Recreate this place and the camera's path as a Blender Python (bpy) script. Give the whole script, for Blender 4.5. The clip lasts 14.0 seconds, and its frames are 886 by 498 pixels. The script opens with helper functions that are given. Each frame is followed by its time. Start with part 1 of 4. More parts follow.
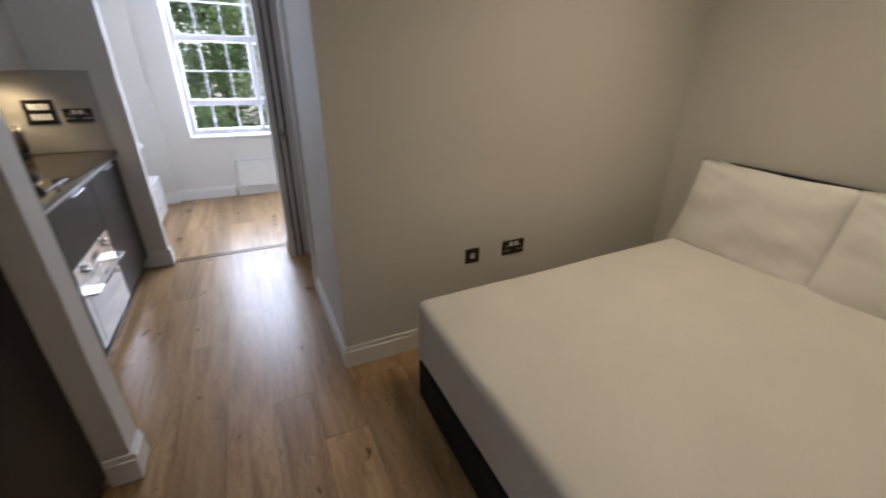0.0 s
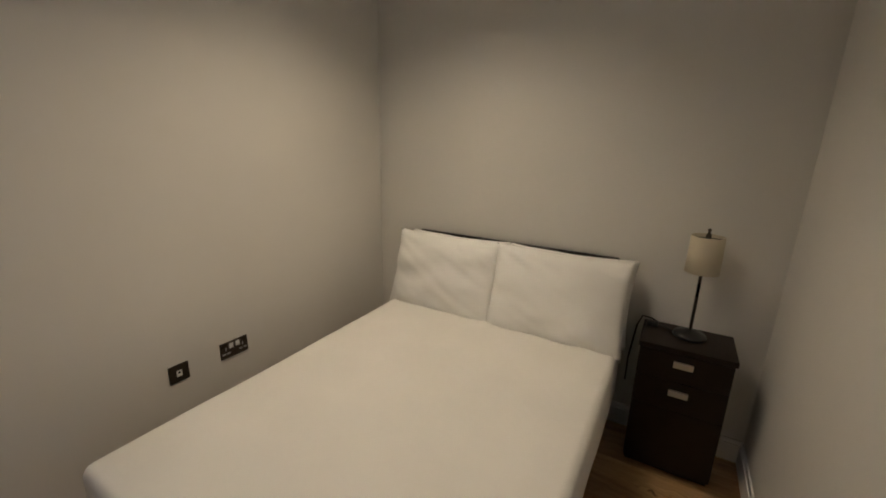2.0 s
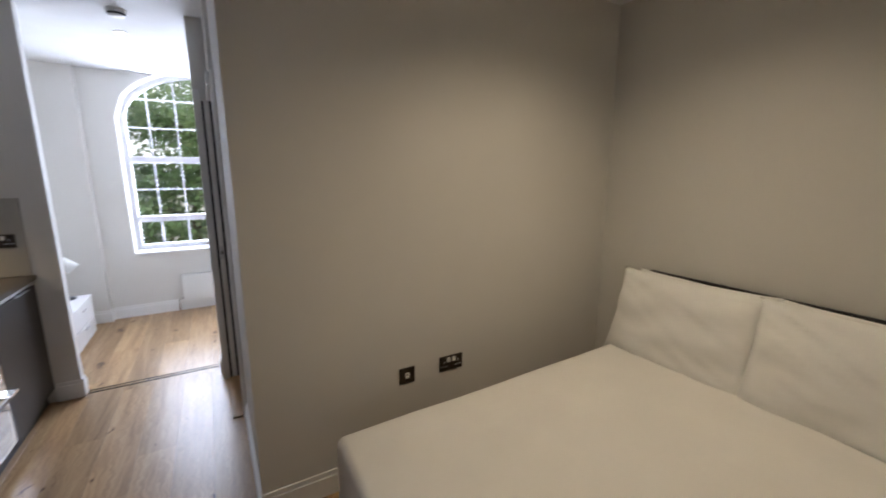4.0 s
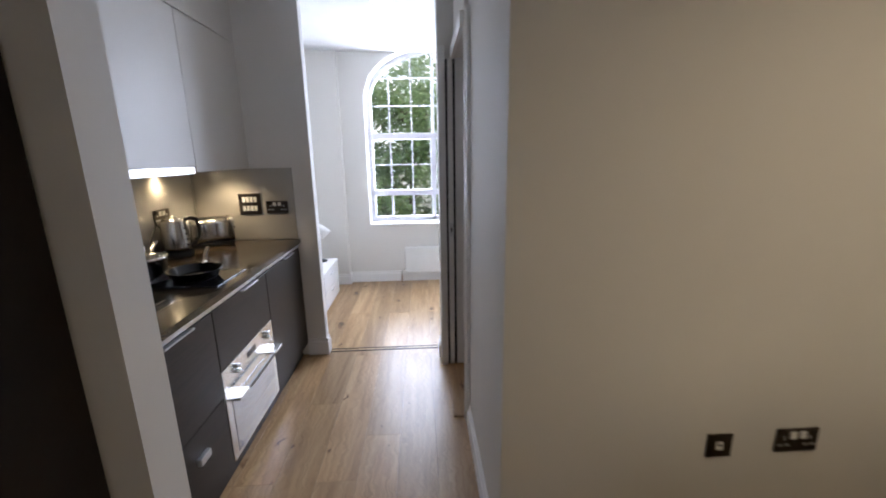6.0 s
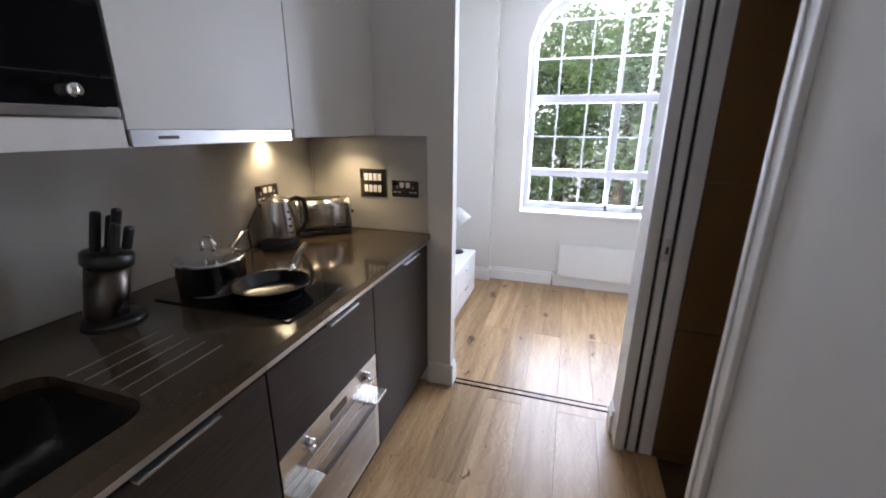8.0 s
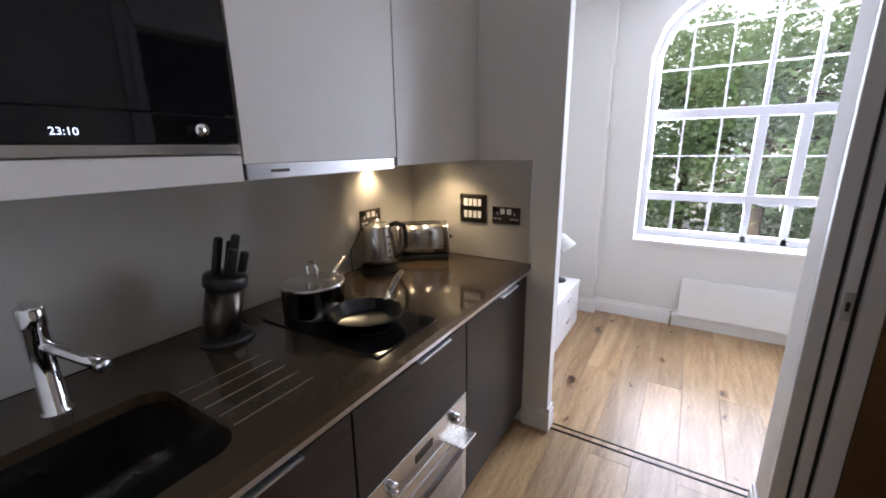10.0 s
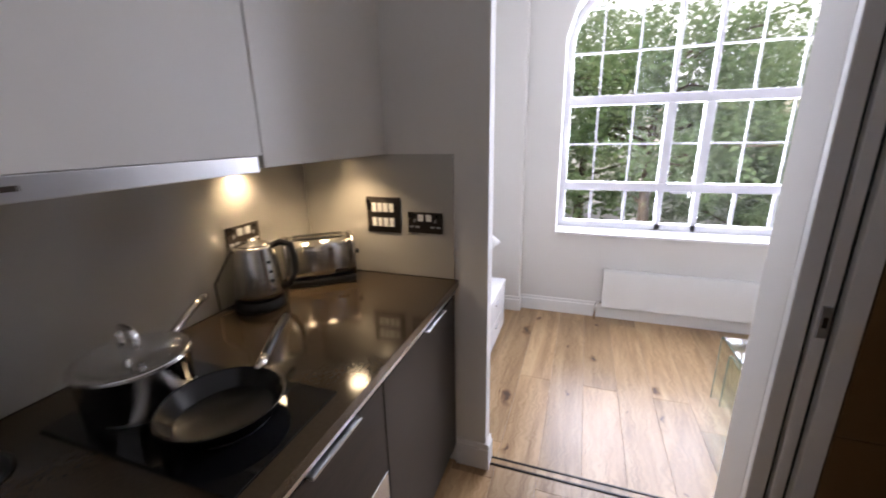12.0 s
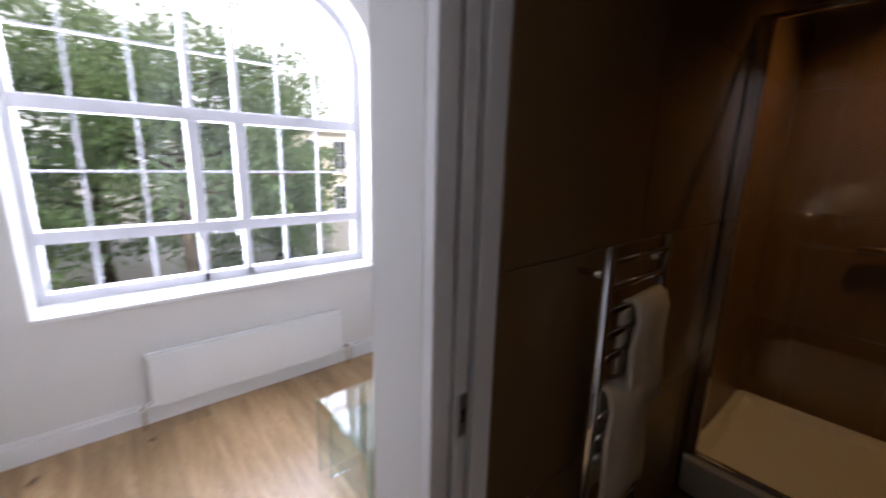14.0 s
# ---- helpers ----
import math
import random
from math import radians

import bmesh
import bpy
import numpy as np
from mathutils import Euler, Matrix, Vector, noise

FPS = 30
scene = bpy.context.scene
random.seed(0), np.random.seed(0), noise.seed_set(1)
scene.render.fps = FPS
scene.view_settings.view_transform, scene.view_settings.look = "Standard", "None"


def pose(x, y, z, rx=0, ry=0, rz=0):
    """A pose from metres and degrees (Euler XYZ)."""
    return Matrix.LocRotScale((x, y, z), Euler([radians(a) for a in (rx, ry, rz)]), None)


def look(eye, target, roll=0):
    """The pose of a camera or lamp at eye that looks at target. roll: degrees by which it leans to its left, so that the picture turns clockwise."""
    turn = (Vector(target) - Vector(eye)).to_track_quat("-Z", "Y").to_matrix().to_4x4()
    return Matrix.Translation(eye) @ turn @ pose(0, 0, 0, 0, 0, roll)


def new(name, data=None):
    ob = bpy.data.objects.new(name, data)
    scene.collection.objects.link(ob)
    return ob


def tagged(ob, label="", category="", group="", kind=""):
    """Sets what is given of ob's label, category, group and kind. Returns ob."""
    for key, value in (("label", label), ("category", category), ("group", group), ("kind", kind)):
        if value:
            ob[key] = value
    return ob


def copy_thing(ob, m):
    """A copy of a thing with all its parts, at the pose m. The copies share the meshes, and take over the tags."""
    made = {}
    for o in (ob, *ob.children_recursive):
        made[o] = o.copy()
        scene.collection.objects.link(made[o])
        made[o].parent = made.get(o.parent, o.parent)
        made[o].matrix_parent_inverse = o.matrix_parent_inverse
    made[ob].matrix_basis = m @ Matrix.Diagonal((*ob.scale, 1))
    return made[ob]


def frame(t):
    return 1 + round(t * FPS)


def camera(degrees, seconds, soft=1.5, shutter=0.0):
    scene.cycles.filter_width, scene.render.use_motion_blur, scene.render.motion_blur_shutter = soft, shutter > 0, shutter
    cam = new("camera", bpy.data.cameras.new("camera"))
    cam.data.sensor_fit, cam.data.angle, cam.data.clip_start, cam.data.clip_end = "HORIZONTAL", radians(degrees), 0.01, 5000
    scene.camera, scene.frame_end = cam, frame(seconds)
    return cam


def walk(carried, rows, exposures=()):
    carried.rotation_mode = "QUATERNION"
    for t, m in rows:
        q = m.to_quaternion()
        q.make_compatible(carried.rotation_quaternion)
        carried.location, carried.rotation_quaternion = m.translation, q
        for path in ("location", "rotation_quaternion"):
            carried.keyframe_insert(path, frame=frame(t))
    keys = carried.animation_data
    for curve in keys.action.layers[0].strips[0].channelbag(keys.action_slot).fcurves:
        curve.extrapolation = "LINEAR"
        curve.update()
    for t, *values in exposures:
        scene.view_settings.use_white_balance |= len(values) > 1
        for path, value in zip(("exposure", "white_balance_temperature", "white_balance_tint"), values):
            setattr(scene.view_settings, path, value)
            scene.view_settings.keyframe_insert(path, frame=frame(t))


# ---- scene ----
cam = camera(96.2, 14.0, 1.8, 0.4)
PATH = [
    (0, (-0.279, -1.701, 1.453), (0.514, -0.066, 0.618), 0.98),
    (0.5, (-0.195, -1.741, 1.459), (0.952, -0.322, 0.642), 1.89),
    (1, (-0.133, -1.785, 1.481), (1.309, -0.633, 0.711), 1.66),
    (1.5, (-0.072, -1.823, 1.529), (1.524, -0.808, 0.879), 1.06),
    (2, (-0.048, -1.846, 1.554), (1.615, -0.864, 1.036), 1.15),
    (2.5, (-0.033, -1.854, 1.576), (1.607, -0.794, 1.148), 0.54),
    (3, (-0.055, -1.81, 1.574), (1.445, -0.545, 1.189), 0.18),
    (3.5, (-0.073, -1.767, 1.566), (1.195, -0.268, 1.187), 0.08),
    (4, (-0.073, -1.752, 1.551), (0.911, -0.052, 1.174), 0.02),
    (6.5, (-0.249, -0.832, 1.443), (-0.412, 1.108, 0.984), -1.37),
    (7, (-0.243, -0.579, 1.439), (-0.669, 1.31, 0.941), -1.02),
    (7.5, (-0.345, -0.338, 1.435), (-0.87, 1.512, 0.887), 0.9),
    (8, (-0.439, -0.18, 1.432), (-1.006, 1.648, 0.851), 0.4),
    (8.5, (-0.45, -0.109, 1.433), (-1.303, 1.592, 0.818), 0.78),
    (11, (-0.588, -0.042, 1.468), (-1.62, 1.609, 1.011), -0.61),
    (11.5, (-0.65, 0.133, 1.457), (-1.503, 1.857, 0.91), -0.43),
    (12, (-0.659, 0.298, 1.467), (-1.3, 2.109, 0.911), -1.13),
    (12.5, (-0.664, 0.503, 1.462), (-0.895, 2.413, 0.916), -0.42),
    (13, (-0.692, 0.682, 1.449), (-0.381, 2.583, 0.913), -1.02),
    (13.5, (-0.658, 0.874, 1.425), (0.053, 2.67, 0.905), 0.27),
    (14, (-0.517, 1.014, 1.453), (0.752, 2.5, 1.028), 1.39),
]
walk(cam, [(t, look(eye, target, roll)) for t, eye, target, roll in PATH], [(0.0, 0.45, 6500, 10), (0.5, 0.3, 6500, 10), (1.0, 0.35, 6500, 10), (2.0, 0.65, 6500, 10), (3.0, 0.55, 6500, 10), (4.0, 0.45, 6500, 10), (6.5, 0.55, 6500, 10), (8.5, 0.6, 6500, 11), (11.5, 0.55, 6900, 15), (12.5, 0.4, 7000, 16), (14.0, 0.28, 6700, 15)])

# ---- light ----
world = bpy.data.worlds.new("sky")
scene.world = world
world.use_nodes = True
wn = world.node_tree
sky = wn.nodes.new("ShaderNodeTexSky")
sky.sky_type = "NISHITA"
sky.sun_disc = False
sky.sun_elevation = radians(48)
sky.sun_rotation = radians(200)
wn.nodes["Background"].inputs[1].default_value = 0.15
wn.links.new(sky.outputs[0], wn.nodes["Background"].inputs[0])

sun = new("sun", bpy.data.lights.new("sun", "SUN"))
sun.data.energy, sun.data.angle, sun.data.color = 5.0, radians(6), (1.0, 0.97, 0.92)
sun.matrix_world = look((-20, -40, 50), (0, 10, 0))


def lamp_at(name, kind, m, watts, color, **kw):
    ob = new(name, bpy.data.lights.new(name, kind))
    ob.data.energy, ob.data.color = watts, color
    if kind == "SPOT":
        ob.data.spot_size, ob.data.spot_blend, ob.data.shadow_soft_size = radians(kw["cone"]), kw.get("blend", 0.8), 0.04
    if kind == "AREA":
        ob.data.shape, ob.data.size, ob.data.size_y = "RECTANGLE", kw["size"], kw["size_y"]
    if kind == "POINT":
        ob.data.shadow_soft_size = kw.get("soft", 0.05)
    ob.matrix_world = m
    return ob


WARM, COOL = (1.0, 0.78, 0.5), (0.68, 0.77, 1.0)
lamp_at("window_daylight", "AREA", look((0.06, 3.93, 1.6), (0.06, 0.0, 1.1)), 118, COOL, size=1.7, size_y=1.7)
# Fill spots added to light the bedroom; its real source is unseen.
BEDROOM_FILL = ((1.3, -0.85, 25.0), (0.7, -1.05, 14.0), (-0.4, -1.6, 0.7))
for lx, ly, watts in BEDROOM_FILL:
    lamp_at("bedroom_fill_spot", "SPOT", pose(lx, ly, 2.53), watts, (1.0, 0.82, 0.59), cone=142, blend=1.0)
for lx, ly, watts in ((-1.762, 1.36, 5.5), (-1.52, 1.6, 5.0)):
    lamp_at("cabinet_downlight", "SPOT", pose(lx, ly, 1.375), watts, WARM, cone=135)
# Warm fill spot added to brighten the bathroom; it has no fitting.
lamp_at("bathroom_fill_spot", "SPOT", pose(1.75, 1.0, 2.5), 17, (1.0, 0.62, 0.28), cone=112)


# ---- materials ----
def material(name, color, rough=0.5, metal=0.0, vary=0.08, scale=6.0, bump=0.0, bump_scale=60.0, spec=0.5, coat=0.0, stretch=(1, 1, 1), rand=0.0):
    m = bpy.data.materials.new(name)
    m.use_nodes = True
    nt = m.node_tree
    b = nt.nodes["Principled BSDF"]
    b.inputs["Roughness"].default_value, b.inputs["Metallic"].default_value = rough, metal
    b.inputs["Specular IOR Level"].default_value, b.inputs["Coat Weight"].default_value = spec, coat
    tc = nt.nodes.new("ShaderNodeTexCoord")
    mp = nt.nodes.new("ShaderNodeMapping")
    mp.inputs["Scale"].default_value = stretch
    nt.links.new(tc.outputs["Object"], mp.inputs[0])
    n1 = nt.nodes.new("ShaderNodeTexNoise")
    n1.inputs["Scale"].default_value, n1.inputs["Detail"].default_value = scale, 5
    nt.links.new(mp.outputs[0], n1.inputs["Vector"])
    ramp = nt.nodes.new("ShaderNodeValToRGB")
    ramp.color_ramp.elements[0].position, ramp.color_ramp.elements[1].position = 0.3, 0.7
    ramp.color_ramp.elements[0].color = (*[c * (1 - vary) for c in color], 1)
    ramp.color_ramp.elements[1].color = (*[min(1, c * (1 + vary)) for c in color], 1)
    nt.links.new(n1.outputs[0], ramp.inputs[0])
    last = ramp.outputs[0]
    if rand:
        oi = nt.nodes.new("ShaderNodeObjectInfo")
        hs = nt.nodes.new("ShaderNodeHueSaturation")
        mr = nt.nodes.new("ShaderNodeMapRange")
        mr.inputs[3].default_value, mr.inputs[4].default_value = 1 - rand, 1 + rand
        nt.links.new(oi.outputs["Random"], mr.inputs[0])
        nt.links.new(mr.outputs[0], hs.inputs["Value"])
        nt.links.new(last, hs.inputs["Color"])
        last = hs.outputs[0]
    nt.links.new(last, b.inputs["Base Color"])
    rr = nt.nodes.new("ShaderNodeMapRange")
    rr.inputs[3].default_value, rr.inputs[4].default_value = max(0.02, rough * 0.85), min(1, rough * 1.15)
    nt.links.new(n1.outputs[0], rr.inputs[0])
    nt.links.new(rr.outputs[0], b.inputs["Roughness"])
    if bump:
        n2 = nt.nodes.new("ShaderNodeTexNoise")
        n2.inputs["Scale"].default_value, n2.inputs["Detail"].default_value = bump_scale, 3
        nt.links.new(mp.outputs[0], n2.inputs["Vector"])
        bp = nt.nodes.new("ShaderNodeBump")
        bp.inputs["Strength"].default_value, bp.inputs["Distance"].default_value = bump, 0.004
        nt.links.new(n2.outputs[0], bp.inputs["Height"])
        nt.links.new(bp.outputs[0], b.inputs["Normal"])
    return m


def oak():
    m = material("oak_board", (0.42, 0.27, 0.145), 0.3, vary=0.0, rand=0.17)
    nt = m.node_tree
    b = nt.nodes["Principled BSDF"]
    tc, oi = nt.nodes.new("ShaderNodeTexCoord"), nt.nodes.new("ShaderNodeObjectInfo")
    geo = nt.nodes.new("ShaderNodeNewGeometry")
    off = nt.nodes.new("ShaderNodeVectorMath")
    off.operation = "MULTIPLY"
    off.inputs[1].default_value = (37, 91, 53)
    comb = nt.nodes.new("ShaderNodeCombineXYZ")
    for i in range(3):
        nt.links.new(oi.outputs["Random"], comb.inputs[i])
    nt.links.new(comb.outputs[0], off.inputs[0])
    add = nt.nodes.new("ShaderNodeVectorMath")
    nt.links.new(geo.outputs["Position"], add.inputs[0])
    nt.links.new(off.outputs[0], add.inputs[1])
    mp = nt.nodes.new("ShaderNodeMapping")
    mp.inputs["Scale"].default_value = (6, 0.6, 1)
    nt.links.new(add.outputs[0], mp.inputs[0])
    grain = nt.nodes.new("ShaderNodeTexNoise")
    grain.inputs["Scale"].default_value, grain.inputs["Detail"].default_value, grain.inputs["Distortion"].default_value = 2.0, 5, 1.2
    nt.links.new(mp.outputs[0], grain.inputs["Vector"])
    ramp = nt.nodes.new("ShaderNodeValToRGB")
    for p, c in ((0.25, (0.27, 0.155, 0.07)), (0.5, (0.43, 0.275, 0.14)), (0.75, (0.52, 0.36, 0.2))):
        e = ramp.color_ramp.elements.new(p)
        e.color = (*c, 1)
    ramp.color_ramp.elements.remove(ramp.color_ramp.elements[0])
    ramp.color_ramp.elements.remove(ramp.color_ramp.elements[-1])
    nt.links.new(grain.outputs[0], ramp.inputs[0])
    kn = nt.nodes.new("ShaderNodeTexVoronoi")
    kn.voronoi_dimensions = "2D"
    kn.inputs["Scale"].default_value = 2.6
    mp2 = nt.nodes.new("ShaderNodeMapping")
    mp2.inputs["Scale"].default_value = (1.7, 0.8, 1)
    wob = nt.nodes.new("ShaderNodeTexNoise")
    wob.inputs["Scale"].default_value = 14
    nt.links.new(geo.outputs["Position"], wob.inputs["Vector"])
    wadd = nt.nodes.new("ShaderNodeVectorMath")
    wadd.operation = "MULTIPLY_ADD"
    wadd.inputs[1].default_value = (0.09, 0.11, 0)
    nt.links.new(wob.outputs["Color"], wadd.inputs[0])
    nt.links.new(add.outputs[0], wadd.inputs[2])
    nt.links.new(wadd.outputs[0], mp2.inputs[0])
    nt.links.new(mp2.outputs[0], kn.inputs["Vector"])
    kr = nt.nodes.new("ShaderNodeValToRGB")
    kr.color_ramp.elements[0].position, kr.color_ramp.elements[1].position = 0.035, 0.13
    kr.color_ramp.elements[0].color, kr.color_ramp.elements[1].color = (0.2, 0.14, 0.1, 1), (1, 1, 1, 1)
    halo = kr.color_ramp.elements.new(0.07)
    halo.color = (0.62, 0.52, 0.43, 1)
    sep, size, grow = nt.nodes.new("ShaderNodeSeparateColor"), nt.nodes.new("ShaderNodeMapRange"), nt.nodes.new("ShaderNodeMath")
    size.inputs[3].default_value, size.inputs[4].default_value = 0.6, 6.0
    grow.operation = "MULTIPLY"
    nt.links.new(kn.outputs["Color"], sep.inputs[0])
    nt.links.new(sep.outputs[0], size.inputs[0])
    nt.links.new(kn.outputs["Distance"], grow.inputs[0])
    nt.links.new(size.outputs[0], grow.inputs[1])
    nt.links.new(grow.outputs[0], kr.inputs[0])
    mx = nt.nodes.new("ShaderNodeMix")
    mx.data_type, mx.blend_type = "RGBA", "MULTIPLY"
    mx.inputs[0].default_value = 1
    nt.links.new(ramp.outputs[0], mx.inputs[6])
    nt.links.new(kr.outputs[0], mx.inputs[7])
    mp3 = nt.nodes.new("ShaderNodeMapping")
    mp3.inputs["Scale"].default_value = (90, 2.5, 1)
    nt.links.new(wadd.outputs[0], mp3.inputs[0])
    pores = nt.nodes.new("ShaderNodeTexNoise")
    pores.inputs["Scale"].default_value, pores.inputs["Detail"].default_value = 1.0, 4
    nt.links.new(mp3.outputs[0], pores.inputs["Vector"])
    pr = nt.nodes.new("ShaderNodeValToRGB")
    pr.color_ramp.elements[0].position, pr.color_ramp.elements[1].position = 0.3, 0.6
    pr.color_ramp.elements[0].color, pr.color_ramp.elements[1].color = (0.72, 0.68, 0.62, 1), (1, 1, 1, 1)
    nt.links.new(pores.outputs[0], pr.inputs[0])
    mx2 = nt.nodes.new("ShaderNodeMix")
    mx2.data_type, mx2.blend_type = "RGBA", "MULTIPLY"
    mx2.inputs[0].default_value = 1
    nt.links.new(mx.outputs[2], mx2.inputs[6])
    nt.links.new(pr.outputs[0], mx2.inputs[7])
    hs = [n for n in nt.nodes if n.bl_idname == "ShaderNodeHueSaturation"][0]
    nt.links.new(mx2.outputs[2], hs.inputs["Color"])
    bp = nt.nodes.new("ShaderNodeBump")
    bp.inputs["Strength"].default_value, bp.inputs["Distance"].default_value = 0.12, 0.003
    nt.links.new(grain.outputs[0], bp.inputs["Height"])
    nt.links.new(bp.outputs[0], b.inputs["Normal"])
    return m


def glass(name, tint=(1, 1, 1), rough=0.0, mixed=0.12):
    m = bpy.data.materials.new(name)
    m.use_nodes = True
    nt = m.node_tree
    nt.nodes.remove(nt.nodes["Principled BSDF"])
    tr, gl, mx, fr = (nt.nodes.new(k) for k in ("ShaderNodeBsdfTransparent", "ShaderNodeBsdfGlossy", "ShaderNodeMixShader", "ShaderNodeLayerWeight"))
    tr.inputs[0].default_value = (*tint, 1)
    gl.inputs["Roughness"].default_value = rough
    fr.inputs[0].default_value = 0.5
    pw, ma = nt.nodes.new("ShaderNodeMath"), nt.nodes.new("ShaderNodeMath")
    pw.operation, ma.operation = "POWER", "MULTIPLY_ADD"
    pw.inputs[1].default_value, ma.inputs[1].default_value, ma.inputs[2].default_value = 4.0, 0.6, 0.035
    nt.links.new(fr.outputs["Facing"], pw.inputs[0])
    nt.links.new(pw.outputs[0], ma.inputs[0])
    nt.links.new(ma.outputs[0], mx.inputs[0])
    nt.links.new(tr.outputs[0], mx.inputs[1])
    nt.links.new(gl.outputs[0], mx.inputs[2])
    nt.links.new(mx.outputs[0], nt.nodes["Material Output"].inputs[0])
    return m


def glow(name, color, strength):
    m = bpy.data.materials.new(name)
    m.use_nodes = True
    b = m.node_tree.nodes["Principled BSDF"]
    b.inputs["Emission Color"].default_value, b.inputs["Emission Strength"].default_value = (*color, 1), strength
    return m


M_WALL = material("white_wall_paint", (0.71, 0.69, 0.65), 0.75, vary=0.025, scale=1.5, bump=0.08, bump_scale=220)
M_TRIM = material("white_satin_trim", (0.8, 0.79, 0.77), 0.4, vary=0.02, bump=0.03)
M_CEIL = material("white_ceiling_paint", (0.82, 0.82, 0.81), 0.85, vary=0.02, bump=0.05, bump_scale=200)
M_OAK = oak()
M_GAP = material("dark_floor_joint", (0.05, 0.035, 0.02), 0.9)
M_SHEET = material("white_cotton", (0.86, 0.84, 0.8), 0.9, vary=0.03, scale=3, bump=0.25, bump_scale=25)
M_PILLOW = material("white_pillow_cotton", (0.85, 0.84, 0.81), 0.88, vary=0.03, scale=4, bump=0.35, bump_scale=14)
M_BLACKFAB = material("black_bed_fabric", (0.012, 0.011, 0.011), 0.85, vary=0.3, bump=0.3, bump_scale=300)
M_DARKWOOD = material("dark_wenge_wood", (0.011, 0.0065, 0.0045), 0.36, spec=0.3, vary=0.4, scale=5, bump=0.1, bump_scale=40, stretch=(8, 1, 1))
M_KITWOOD = material("grey_brown_woodgrain", (0.026, 0.0195, 0.016), 0.42, spec=0.3, vary=0.4, scale=5, bump=0.12, bump_scale=30, stretch=(1, 1.2, 16))
M_CABINET = material("cream_white_laminate", (0.62, 0.59, 0.54), 0.42, vary=0.015, bump=0.015)
M_STONE = material("brown_quartz", (0.05, 0.035, 0.022), 0.12, vary=0.12, scale=120, coat=0.2)
M_GROOVE = material("pale_quartz_groove", (0.2, 0.155, 0.11), 0.3, vary=0.1)
M_SPLASH = material("grey_back_painted_glass", (0.43, 0.41, 0.37), 0.08, vary=0.01, coat=0.5)
M_STEEL = material("brushed_steel", (0.62, 0.6, 0.57), 0.24, metal=1, vary=0.06, scale=8, stretch=(1, 1, 30))
M_STEELPOLISHED = material("polished_steel", (0.66, 0.64, 0.61), 0.12, metal=1, vary=0.04, scale=8)
M_CHROME = material("chrome", (0.8, 0.8, 0.8), 0.06, metal=1, vary=0.02)
M_ALU = material("satin_aluminium", (0.62, 0.62, 0.63), 0.3, metal=1, vary=0.03)
M_BLACKNICKEL = material("black_nickel_plate", (0.1, 0.085, 0.072), 0.28, metal=1, vary=0.1)
M_BLACKGLOSS = material("black_glass", (0.006, 0.006, 0.007), 0.04, vary=0.1)
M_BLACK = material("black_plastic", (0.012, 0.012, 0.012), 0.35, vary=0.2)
M_NONSTICK = material("black_nonstick", (0.007, 0.007, 0.008), 0.2, vary=0.2, bump=0.05)
M_MIRRORGLASS = material("mirrored_oven_glass", (0.42, 0.4, 0.38), 0.05, metal=0.9, vary=0.02)
M_WHITEPLASTIC = material("white_plastic", (0.8, 0.8, 0.78), 0.35, vary=0.02)
M_SHADE = material("cream_lamp_shade", (0.62, 0.55, 0.42), 0.85, vary=0.04, bump=0.2, bump_scale=300)
M_WHITELAC = material("white_lacquer", (0.84, 0.84, 0.84), 0.22, vary=0.01)
M_RAD = material("white_radiator_enamel", (0.8, 0.8, 0.78), 0.35, vary=0.015)
M_TILE = material("brown_stone_tile", (0.17, 0.095, 0.038), 0.3, vary=0.06, scale=5, bump=0.03, rand=0.05)
M_GROUT = material("pale_grout", (0.26, 0.18, 0.1), 0.8)
M_BATHFLOOR = material("dark_brown_floor_tile", (0.06, 0.04, 0.025), 0.35, vary=0.2)
M_TOWEL = material("cream_terry_towel", (0.66, 0.58, 0.44), 0.95, vary=0.06, scale=30, bump=0.8, bump_scale=260)
M_TRAY = material("white_acrylic", (0.8, 0.74, 0.62), 0.15, vary=0.02)
M_UPVC = material("white_window_frame", (0.66, 0.66, 0.69), 0.35, vary=0.02)
M_GLASS = glass("clear_glass")
M_GREENGLASS = glass("green_edged_glass", (0.93, 0.97, 0.955))
M_GREENEDGE = material("green_glass_edge", (0.13, 0.22, 0.19), 0.1, vary=0.05)
M_GREYFAB = material("grey_upholstery", (0.2, 0.19, 0.19), 0.9, vary=0.12, bump=0.3, bump_scale=200)
M_SINK = material("dark_composite_sink", (0.016, 0.014, 0.013), 0.25, vary=0.2)
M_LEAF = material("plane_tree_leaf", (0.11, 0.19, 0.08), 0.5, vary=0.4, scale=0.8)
# Darker copy of the leaf; shade within the crown is put into its colour.
M_LEAFDARK = material("shade_toned_leaf", (0.08, 0.15, 0.06), 0.55, vary=0.4, scale=0.9)
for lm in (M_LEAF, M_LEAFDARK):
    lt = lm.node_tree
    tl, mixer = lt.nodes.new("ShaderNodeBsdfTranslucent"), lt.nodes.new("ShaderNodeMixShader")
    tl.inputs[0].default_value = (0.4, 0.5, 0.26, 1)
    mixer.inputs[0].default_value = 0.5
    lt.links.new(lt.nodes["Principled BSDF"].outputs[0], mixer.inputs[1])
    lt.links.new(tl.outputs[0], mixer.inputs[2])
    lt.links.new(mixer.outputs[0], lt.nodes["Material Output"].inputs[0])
M_BARK = material("grey_bark", (0.12, 0.095, 0.07), 0.9, vary=0.3, bump=0.6, bump_scale=12)
